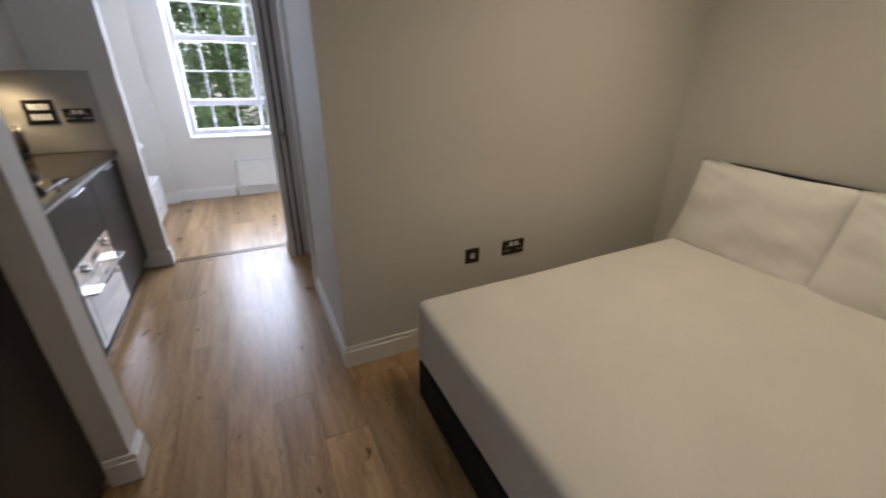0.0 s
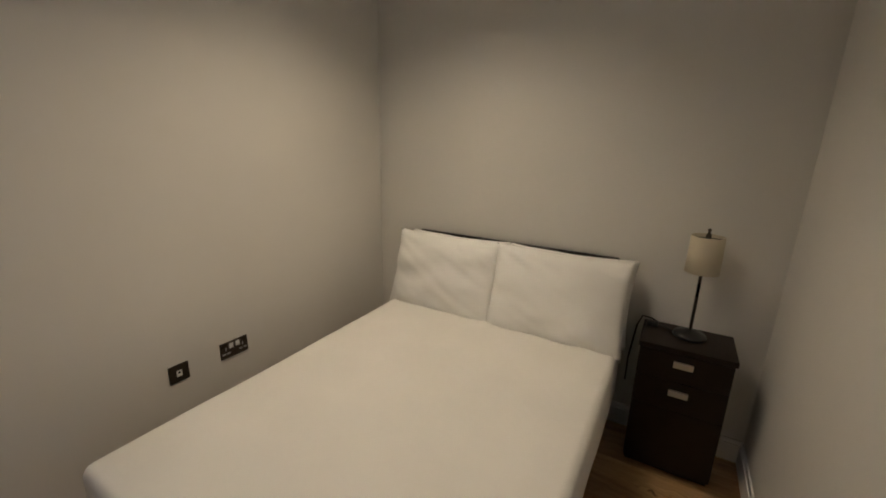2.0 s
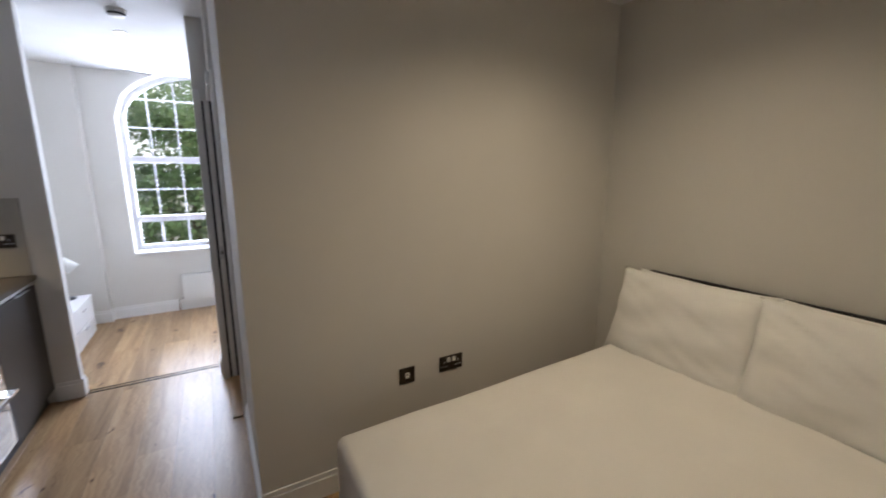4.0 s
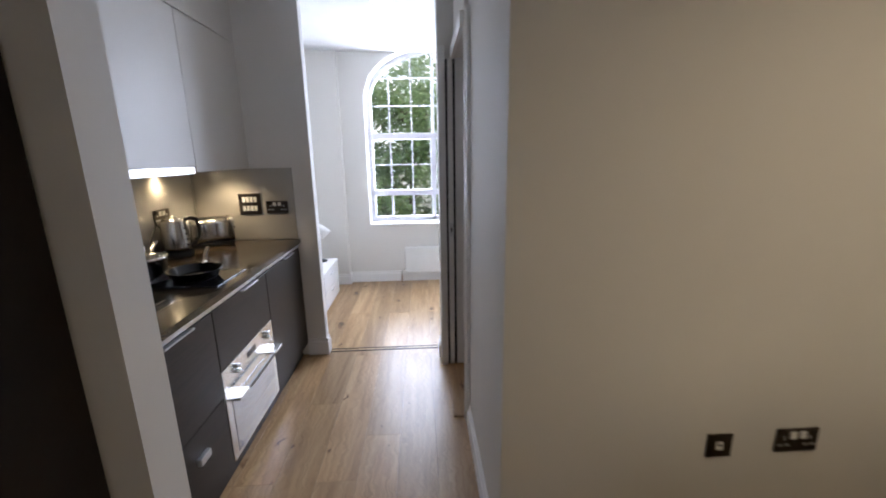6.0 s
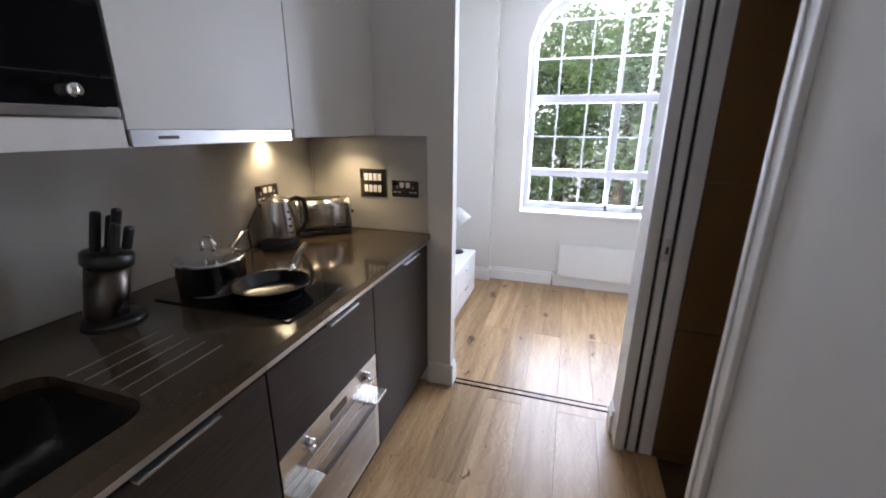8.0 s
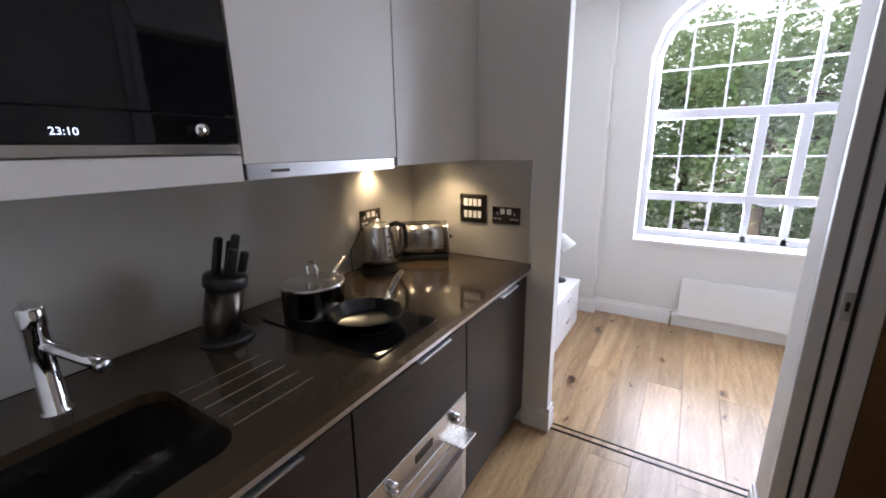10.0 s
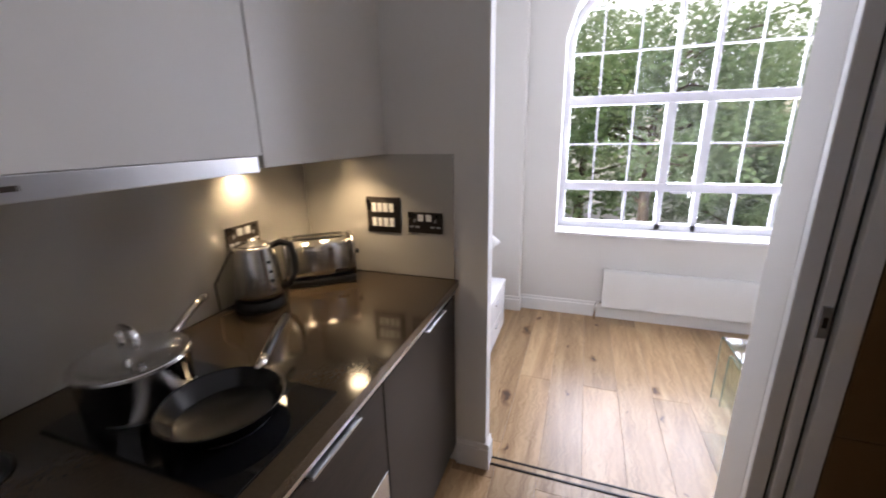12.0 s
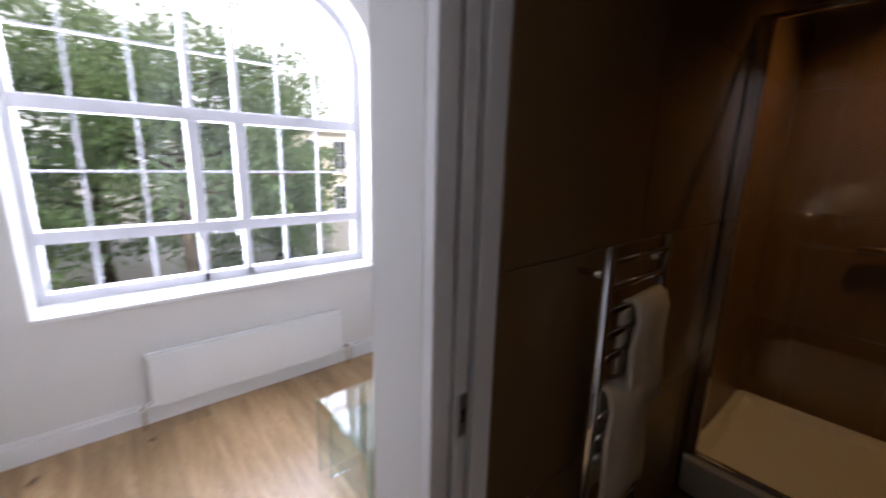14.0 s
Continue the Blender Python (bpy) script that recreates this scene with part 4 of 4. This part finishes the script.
def console():
    c = thing("tv_unit", "low glossy white media unit along the wall", "media unit", (-1.38, 2.5, 0))
    x0, x1, y0, y1, h = LIV_W + 0.01, -1.165, 1.9, 3.13, 0.4
    keep(box("carcass", (x0, y0, 0.03), (x1 - 0.02, y1, h - 0.03), M_WHITELAC, 0.002), c)
    keep(box("top", (x0, y0 - 0.004, h - 0.03), (x1 + 0.004, y1 + 0.006, h), M_WHITELAC, 0.003), c)
    keep(box("plinth", (x0 + 0.02, y0 + 0.02, 0), (x1 - 0.04, y1 - 0.02, 0.03), M_WHITELAC), c)
    for ya, yb in ((y0, 2.513), (2.517, y1)):
        for za, zb in ((0.035, 0.195), (0.2, 0.365)):
            keep(box("drawer", (x1 - 0.019, ya + 0.002, za), (x1, yb - 0.002, zb), M_WHITELAC, 0.002), c)
            ym = (ya + yb) / 2
            keep(box("handle", (x1, ym - 0.05, zb - 0.04), (x1 + 0.014, ym + 0.05, zb - 0.03), M_ALU, 0.002), c)


console()


def desk_lamp(x, y, z):
    l = thing("desk_lamp", "small grey desk lamp with black round base", "desk lamp", (x, y, z))
    lathe("base", [(0, 0), (0.062, 0), (0.064, 0.006), (0.056, 0.016), (0, 0.018)], M_BLACK, parent=l)
    tube("stem", [(-0.02, 0, 0.015), (-0.05, 0.0, 0.31), (-0.05, 0, 0.345), (-0.04, 0, 0.368), (-0.018, 0, 0.38), (0.005, 0, 0.37)], 0.009, M_ALU, l)
    s = lathe("shade", [(0.034, 0.0), (0.038, 0.0), (0.058, -0.12), (0.056, -0.12), (0.034, -0.004)], M_RAD, parent=l)
    s.matrix_local = pose(0.0, -0.005, 0.37, 0, -42, 0)
    c = lathe("cap", [(0, 0.012), (0.026, 0.01), (0.038, 0.0), (0.034, -0.003), (0, 0.0)], M_RAD, parent=l)
    c.matrix_local = pose(0.0, -0.005, 0.37, 0, -42, 0)


desk_lamp(-1.31, 3.02, 0.4)
tagged(tube("lamp_flex", [(-1.36, 3.0, 0.408), (-1.48, 2.92, 0.405), (-1.54, 2.8, 0.405), (-1.56, 2.7, 0.405), (-1.6, 2.6, 0.405)], 0.004, M_BLACK), "black lamp flex on the media unit", "cable")


def radiator():
    r = thing("panel_heater", "long flat white panel heater under the window", "radiator", (0.13, 3.5, 0))
    x0, x1, z0, z1 = -0.452, 0.655, 0.112, 0.415
    keep(box("panel", (x0, 3.47, z0), (x1, 3.478, z1), M_RAD, 0.003), r)
    keep(boxes("casing", [((x0 + 0.004, 3.478, z0 + 0.004), (x1 - 0.004, 3.52, z1 - 0.022)), ((x0, 3.5, z1 - 0.021), (x1, 3.524, z1 + 0.003))], M_RAD, 0.003), r)
    # Black strips laid in the gap behind the panel as its shade.
    keep(boxes("grille", [((x0 + 0.03 + i * 0.53, 3.479, z1 - 0.03), (x0 + 0.525 + i * 0.53, 3.499, z1 - 0.012)) for i in range(2)], M_BLACK), r)
    keep(boxes("bracket", [((x, 3.52, 0.2), (x + 0.03, WIN_Y, 0.36)) for x in (x0 + 0.12, x1 - 0.15)], M_RAD), r)
    for x, s in ((x0, -1), (x1, 1)):
        keep(tube("valve", [(x, 3.475, 0.15), (x + s * 0.035, 3.475, 0.15), (x + s * 0.045, 3.475, 0.125), (x + s * 0.045, 3.475, 0.0)], 0.009, M_CHROME), r)


radiator()


def glass_table(label, x0, x1, y0, y1, h):
    t = thing("coffee_table", label, "coffee table", ((x0 + x1) / 2, (y0 + y1) / 2, 0), "nest of glass tables")
    r, k = 0.04, 0.011
    prof = [(y0, 0.0), (y0, h - r)] + [(y0 + r - r * math.cos(radians(a)), h - r + r * math.sin(radians(a))) for a in (30, 60)] + [(y0 + r, h), (y1 - r, h)]
    prof += [(y1 - r + r * math.sin(radians(a)), h - r + r * math.cos(radians(a))) for a in (30, 60)] + [(y1, h - r), (y1, 0)]
    inner = [(y1 - k, 0), (y1 - k, h - r)] + [(y1 - r + (r - k) * math.sin(radians(a)), h - r + (r - k) * math.cos(radians(a))) for a in (60, 30)] + [(y1 - r, h - k), (y0 + r, h - k)]
    inner += [(y0 + r - (r - k) * math.cos(radians(a)), h - r + (r - k) * math.sin(radians(a))) for a in (60, 30)] + [(y0 + k, h - r), (y0 + k, 0)]
    keep(prism("glass", prof + inner, "x", x0, x1, M_GREENGLASS), t)
    keep(prism("edge", prof + inner, "x", x0 - 0.0015, x0 - 0.0003, M_GREENEDGE), t)
    keep(prism("edge", prof + inner, "x", x1 + 0.0003, x1 + 0.0015, M_GREENEDGE), t)


glass_table("bent clear glass coffee table on the oak floor", 0.115, 0.62, 2.13, 2.62, 0.4)
glass_table("smaller bent glass table nested under the larger one", 0.14, 0.6, 2.2, 2.55, 0.33)


def armchair():
    a = thing("armchair", "grey upholstered armchair near the window", "armchair", (1.45, 3.0, 0))
    keep(soft_box("seat", (1.2, 2.65, 0.1), (1.9, 3.36, 0.4), 0.04, M_GREYFAB, None, 3), a)
    keep(soft_box("arm", (1.06, 2.62, 0.05), (1.2, 3.45, 0.54), 0.035, M_GREYFAB, None, 3), a)
    keep(soft_box("backrest", (1.9, 2.62, 0.05), (2.12, 3.45, 0.75), 0.05, M_GREYFAB, None, 3), a)
    keep(boxes("leg", [((x, y, 0), (x + 0.04, y + 0.04, 0.1)) for x in (1.1, 2.04) for y in (2.68, 3.36)], M_DARKWOOD, 0.004), a)


armchair()

# ---- bathroom ----
BN, BE = 1.5, 2.26
structure(box("wall_bath_east", (BE, 0.1, 0), (LIV_E, 1.56, CEIL), M_GROUT), "brown tiled bathroom wall")
structure(box("wall_bath_south", (0.1, 0.1, 0), (BE, 0.112, CEIL), M_TILE), "brown tiled bathroom wall")
structure(box("wall_bath_west", (0.1, 0.112, 0), (0.11, DOOR0, CEIL), M_TILE), "brown tiled bathroom wall")
north = structure(box("wall_bath_north", (0.042, BN + 0.012, 0), (BE, 1.56, CEIL), M_GROUT), "brown stone tiled bathroom wall")
for i in range(4):
    for j in range(5):
        x0, z0 = 0.044 + 0.6 * i, max(0.0, 0.6 * j - 0.55)
        x1, z1 = min(x0 + 0.597, BE), min(0.6 * j + 0.047, CEIL)
        box("tile", (x0, BN, z0), (x1, BN + 0.012, z1), M_TILE, 0.001, north, 1)
east = bpy.data.objects["wall_bath_east"]
for i in range(3):
    for j in range(5):
        y0, z0 = 0.115 + 0.6 * i, max(0.0, 0.6 * j - 0.55)
        y1, z1 = min(y0 + 0.597, BN), min(0.6 * j + 0.047, CEIL)
        box("tile", (BE - 0.012, y0, z0), (BE, y1, z1), M_TILE, 0.001, east, 1)


def towel_rail():
    r = thing("towel_rail", "chrome ladder towel rail on the tiled wall", "towel rail", (0.55, 1.44, 0.3))
    x0, x1, y = 0.33, 0.64, 1.43
    for x in (x0, x1):
        keep(tube("upright", [(x, y, 0.32), (x, y, 1.28)], 0.015, M_CHROME, None, 14), r)
        for z in (0.5, 1.21):
            keep(tube("bracket", [(x, y, z), (x, BN, z)], 0.009, M_CHROME), r)
    for z in (0.42, 0.48, 0.54, 0.72, 0.78, 0.84, 1.0, 1.06, 1.12, 1.18, 1.24):
        keep(tube("rung", [(x0, y - 0.004, z), (x1, y - 0.004, z)], 0.0095, M_CHROME, None, 10), r)
    keep(tube("valve", [(x0, y, 0.32), (x0, y, 0.25)], 0.02, M_WHITEPLASTIC, None, 12), r)


towel_rail()


def towel(x0, x1, ztop, front, back, y, seed, label):
    """A towel folded over a rung, with a front and a back fall."""
    bm = bmesh.new()
    prof = [(y - 0.036, ztop - front)] + [(y - 0.034 - 0.004 * math.sin(k), ztop - front + front * k / 8) for k in range(1, 8)]
    prof += [(y - 0.026, ztop - 0.004), (y - 0.01, ztop + 0.012), (y + 0.012, ztop + 0.004)] + [(y + 0.018, ztop - back * k / 5) for k in range(1, 6)]
    n = 14
    rows = []
    for k, (py, pz) in enumerate(prof):
        row = []
        for i in range(n + 1):
            x = x0 + (x1 - x0) * i / n
            w = 0.014 * noise.noise(Vector((x * 14 + seed, pz * 2, 0)))
            sag = -0.02 * noise.noise(Vector((x * 5 + seed, 9, 0))) if k == 0 else 0
            row.append(bm.verts.new((x, py + w, pz + sag)))
        rows.append(row)
    for a, b in zip(rows, rows[1:]):
        for i in range(n):
            bm.faces.new((a[i], a[i + 1], b[i + 1], b[i]))
    ob = mesh_ob("towel", bm, M_TOWEL, True)
    s = ob.modifiers.new("thickness", "SOLIDIFY")
    s.thickness = 0.012
    return tagged(ob, label, "towel", "towels on the rail")


towel(0.43, 0.62, 1.13, 0.31, 0.2, 1.425, 2, "cream terry towel hung over the chrome rail")
towel(0.35, 0.58, 0.92, 0.36, 0.3, 1.425, 7, "cream terry towel hung low on the rail")
wall_plate("fused_spur", "dark metal fused outlet on the tiled wall", "socket", pose(0.29, BN, 0.35), 0.086, 0.086, [("outlet", 0, 0, 0.02, 0.02, M_WHITEPLASTIC, 0.004)])
tagged(tube("heater_flex", [(0.29, 1.49, 0.35), (0.31, 1.46, 0.345), (0.34, 1.44, 0.29), (0.36, 1.435, 0.28)], 0.005, M_WHITEPLASTIC), "white flex to the towel rail", "cable")


def shower():
    s = thing("shower_enclosure", "glass shower enclosure with a white raised tray", "shower", (1.8, 1.1, 0))
    x0, x1, y0, y1 = 1.36, BE - 0.013, 0.62, BN - 0.001
    bm = bmesh.new()
    outer = [(x0, y0), (x1, y0), (x1, y1), (x0, y1)]
    rings = []
    for g, z in ((0.0, 0.0), (0.0, 0.165), (0.008, 0.175), (0.055, 0.175), (0.075, 0.14), (0.3, 0.132)):
        rings.append([bm.verts.new((u, v, z)) for u, v in rounded(x0 + g, y0 + g, x1 - g, y1 - g, 0.03, 4)])
    for a, b in zip(rings, rings[1:]):
        for i in range(len(a)):
            bm.faces.new((a[i], a[(i + 1) % len(a)], b[(i + 1) % len(a)], b[i]))
    bm.faces.new(rings[-1])
    keep(mesh_ob("tray", bm, M_TRAY), s)
    keep(boxes("frame", [((x0 + 0.02, y1 - 0.05, 0.176), (x0 + 0.05, y1, 2.0)), ((x0 + 0.02, y0, 0.176), (x0 + 0.045, y1 - 0.05, 0.2)), ((x0 + 0.02, y0, 1.98), (x0 + 0.045, y1 - 0.05, 2.0)), ((x0 + 0.02, y0, 0.2), (x0 + 0.045, y0 + 0.03, 1.98))], M_CHROME, 0.003), s)
    keep(box("screen", (x0 + 0.03, y0 + 0.03, 0.2), (x0 + 0.036, y1 - 0.05, 1.98), M_GLASS), s)
    keep(tube("handle", [(x0 + 0.01, 0.95, 0.75), (x0 - 0.01, 0.95, 0.76), (x0 - 0.01, 0.95, 1.6), (x0 + 0.01, 0.95, 1.61)], 0.009, M_ALU), s)
    keep(tube("mixer_bar", [(BE - 0.06, 0.85, 1.1), (BE - 0.06, 1.15, 1.1)], 0.022, M_CHROME, None, 14), s)


shower()

# ---- outside ----
GZ = -3.4
ground = structure(box("ground", (-400, 3.9, GZ - 0.3), (400, 800, GZ), M_PAVE), "street paving")
structure(box("road", (-120, 7.5, GZ - 0.1), (120, 15.5, GZ + 0.004), M_ASPHALT), "grey asphalt street")
structure(box("pavement", (-120, 15.5, GZ - 0.1), (120, 19.0, GZ + 0.12), M_PAVE, 0.02), "stone pavement with raised kerb")


def sky_backdrop():
    m = bpy.data.materials.new("overcast_sky")
    m.use_nodes = True
    nt = m.node_tree
    nt.nodes.remove(nt.nodes["Principled BSDF"])
    e, n, r = (nt.nodes.new(k) for k in ("ShaderNodeEmission", "ShaderNodeTexNoise", "ShaderNodeValToRGB"))
    n.inputs["Scale"].default_value = 0.02
    r.color_ramp.elements[0].color, r.color_ramp.elements[1].color = (0.8, 0.87, 0.95, 1), (1, 1, 1, 1)
    e.inputs[1].default_value = 1.6
    nt.links.new(n.outputs[0], r.inputs[0])
    nt.links.new(r.outputs[0], e.inputs[0])
    nt.links.new(e.outputs[0], nt.nodes["Material Output"].inputs[0])
    bm = bmesh.new()
    n_seg, rad = 24, 120
    lo, hi = [], []
    for i in range(n_seg + 1):
        a = radians(10 + 160 * i / n_seg)
        lo.append(bm.verts.new((rad * math.cos(a), rad * math.sin(a), GZ)))
        hi.append(bm.verts.new((rad * math.cos(a), rad * math.sin(a), 110)))
    for i in range(n_seg):
        bm.faces.new((lo[i], lo[i + 1], hi[i + 1], hi[i]))
    structure(mesh_ob("backdrop", bm, m), "pale overcast sky")


sky_backdrop()


def tree_meshes(seed, height, spread):
    rng = random.Random(seed)
    bm = bmesh.new()
    bm_tube(bm, [(0, 0, 0), (0.08, 0.03, height * 0.2), (0.02, 0.1, height * 0.42), (0.1, 0.05, height * 0.8)], 0.26, 10, 0.06)
    tips = []
    for i in range(16):
        a, z = rng.uniform(0, 6.28), height * rng.uniform(0.15, 0.75)
        ln = spread * rng.uniform(0.55, 1.0) * (1 - 0.35 * z / height)
        p1 = Vector((0.05, 0.05, z))
        p3 = p1 + Vector((math.cos(a) * ln, math.sin(a) * ln, ln * rng.uniform(-0.05, 0.55)))
        p2 = (p1 + p3) / 2 + Vector((0, 0, 0.25))
        bm_tube(bm, [p1, p2, p3], 0.08, 6, 0.02)
        tips += [p2, p3, (p2 + p3) / 2]
    tips += [Vector((rng.gauss(0, 0.5), rng.gauss(0, 0.5), height * rng.uniform(0.7, 0.98))) for _ in range(10)]
    leaves = bmesh.new()
    dark = bmesh.new()
    for t in tips:
        for c in range(6):
            cc = t + Vector((rng.gauss(0, 0.65), rng.gauss(0, 0.65), rng.gauss(0, 0.5)))
            # About a third of the clumps, at random, take the shade-toned leaf.
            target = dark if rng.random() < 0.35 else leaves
            for k in range(42):
                p = cc + Vector((rng.gauss(0, 0.26), rng.gauss(0, 0.26), rng.gauss(0, 0.2)))
                s = rng.uniform(0.06, 0.13)
                m = Euler((rng.uniform(-0.9, 0.9), rng.uniform(-0.9, 0.9), rng.uniform(0, 6.28))).to_matrix()
                q = [p + m @ Vector(v) * s for v in ((-1, 0, 0), (0, -0.7, 0.15), (1.1, 0, -0.1), (0, 0.7, 0.15))]
                target.faces.new([target.verts.new(v) for v in q])
    return bm, leaves, dark


def tree(x, y, seed, height, spread):
    t = thing("street_tree", "leafy green street tree with dense broad crown", "tree", (x, y, GZ), "street trees")
    bm, lv, dk = tree_meshes(seed, height, spread)
    mesh_ob("trunk", bm, M_BARK, True, t)
    for name, b, mat in (("foliage", lv, M_LEAF), ("shade_toned_foliage", dk, M_LEAFDARK)):
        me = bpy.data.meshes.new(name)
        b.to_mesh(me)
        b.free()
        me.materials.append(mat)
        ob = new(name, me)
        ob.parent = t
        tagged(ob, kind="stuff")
    return t


first = tree(-3.6, 13.5, 3, 8.6, 3.4)
tree(1.2, 14.5, 11, 8.8, 4.0)
for x, y, a, s in ((5.2, 19.0, 35, 0.72), (6.2, 21.0, 310, 0.95), (-8.2, 14.2, 80, 1.05), (-13.5, 15.0, 200, 1.1), (-6.0, 20.0, 140, 1.15), (-0.8, 20.5, 250, 1.1), (-18.0, 19.0, 20, 1.2)):
    ob = copy_thing(first, pose(x, y, GZ, 0, 0, a))
    ob.scale = (s, s, s)


def terrace():
    h = thing("terrace_house", "cream stucco terrace with tall sash windows", "house", (13, 31, GZ))
    x0, x1, y, top = 4.0, 36.0, 34.0, 7.6
    keep(box("wall", (x0, y, GZ), (x1, y + 8, GZ + top), M_STUCCO), h)
    keep(boxes("cornice", [((x0 - 0.2, y - 0.35, GZ + top - 0.5), (x1 + 0.2, y, GZ + top - 0.1)), ((x0, y - 0.15, GZ + 3.4), (x1, y, GZ + 3.65))], M_STUCCO, 0.04), h)
    for i in range(13):
        for fl, (zb, hh) in enumerate(((0.6, 2.0), (4.1, 2.3))):
            wx = x0 + 1.2 + 2.45 * i
            zz = GZ + zb
            w = keep(box("window", (wx, y - 0.02, zz), (wx + 1.05, y + 0.02, zz + hh), M_PANE), h)
            keep(boxes("window_frame", [((wx - 0.12, y - 0.1, zz - 0.12), (wx, y, zz + hh + 0.12)), ((wx + 1.05, y - 0.1, zz - 0.12), (wx + 1.17, y, zz + hh + 0.12)), ((wx, y - 0.1, zz + hh), (wx + 1.05, y, zz + hh + 0.12)), ((wx, y - 0.14, zz - 0.12), (wx + 1.05, y, zz)), ((wx, y - 0.06, zz + hh / 2 - 0.03), (wx + 1.05, y, zz + hh / 2 + 0.03)), ((wx + 0.5, y - 0.06, zz), (wx + 0.55, y, zz + hh))], M_UPVC), h)


terrace()


def car(name, label, paint, m):
    c = thing(name, label, "car")
    c.matrix_world = m
    side = [(-2.1, 0.35), (-2.15, 0.6), (-2.05, 0.85), (-1.5, 0.95), (-0.9, 1.38), (0.5, 1.42), (1.2, 1.0), (1.95, 0.88), (2.15, 0.7), (2.12, 0.35)]
    bm = bmesh.new()
    bm_prism(bm, side, "y", -0.85, 0.85)
    bmesh.ops.bevel(bm, geom=bm.edges[:], offset=0.07, segments=2, affect="EDGES")
    mesh_ob("body", bm, paint, True, c)
    boxes("glass", [((-0.8, -0.862, 0.98), (0.7, 0.862, 1.3))], M_PANE, 0.03, c)
    prism("windscreen", [(-1.44, 1.0), (-0.93, 1.36), (-0.96, 1.4), (-1.5, 1.02)], "y", -0.68, 0.68, M_PANE, c)
    for x in (-1.35, 1.35):
        for y in (-0.8, 0.8):
            w = lathe("wheel", [(0, -0.1), (0.2, -0.1), (0.3, -0.09), (0.32, -0.05), (0.32, 0.05), (0.3, 0.09), (0.2, 0.1), (0, 0.1)], M_RUBBER, seg=24, parent=c)
            w.matrix_local = pose(x, y, 0.32, 90, 0, 0)
    boxes("tail_lamp", [((-2.17, s * 0.62 - 0.14, 0.62), (-2.1, s * 0.62 + 0.14, 0.8)) for s in (-1, 1)], M_REDLAMP, 0.02, c)
    box("number_plate", (-2.18, -0.26, 0.45), (-2.13, 0.26, 0.56), M_YELLOW, 0.005, c)


car("parked_car", "black parked car at the kerb", M_CARBLACK, pose(-3.6, 14.2, GZ, 0, 0, 8))
car("parked_car", "dark red car parked on the street", M_CARRED, pose(-1.2, 10.6, GZ, 0, 0, 85))
car("parked_car", "black parked car along the street", M_CARBLACK, pose(3.6, 14.3, GZ, 0, 0, 4))
for x, y in ((6.2, 16.8), (8.4, 17.2), (10.0, 16.6)):
    hedge = thing("shrub", "small rounded green shrub by the pavement", "shrub", (x, y, GZ + 0.12), "shrubs by the pavement")
    rng = random.Random(int(x * 10))
    b = bmesh.new()
    for k in range(700):
        p = Vector((rng.gauss(0, 0.35), rng.gauss(0, 0.3), abs(rng.gauss(0.45, 0.25))))
        m3 = Euler((rng.uniform(-1, 1), rng.uniform(-1, 1), rng.uniform(0, 6.28))).to_matrix()
        b.faces.new([b.verts.new(p + m3 @ Vector(v) * 0.08) for v in ((-1, 0, 0), (0, -0.7, 0), (1, 0, 0), (0, 0.7, 0))])
    tagged(mesh_ob("foliage", b, M_LEAF, False, hedge), kind="stuff")

# ---- floor boards ----
floor = structure(new("floor"), "wide knotty oak floor boards, satin finish")
BW = 0.188
brng = random.Random(5)
SHAPES = {}


def board(x, y0, y1):
    ln = round(y1 - y0, 2)
    if ln < 0.03:
        return
    if ln not in SHAPES:
        bm = bmesh.new()
        bm_box(bm, (0.0003, 0.0003, -0.018), (BW - 0.0003, ln - 0.0003, 0.0), 0.0008, 1)
        me = bpy.data.meshes.new("board")
        bm.to_mesh(me)
        bm.free()
        me.materials.append(M_OAK)
        SHAPES[ln] = me
    ob = new("board", SHAPES[ln])
    ob.location = (x, y0, brng.uniform(-0.0006, 0))
    ob.parent = floor


def run(x, a, b):
    y = a - brng.choice((0.2, 0.5, 0.8, 1.1, 1.4))
    while y < b:
        e = y + brng.choice((1.2, 1.5, 1.8, 2.1))
        board(x, max(y, a), min(e, b))
        y = e


for i in range(-10, 13):
    x = -0.005 + BW * i
    if x + BW < 0.06:
        run(x, SOUTH_Y, 1.764)
        board(x, 1.774, 1.804)
        run(x, 1.814, 3.54)
    else:
        run(x, SOUTH_Y, 0.05)
        run(x, 1.6, 3.54)
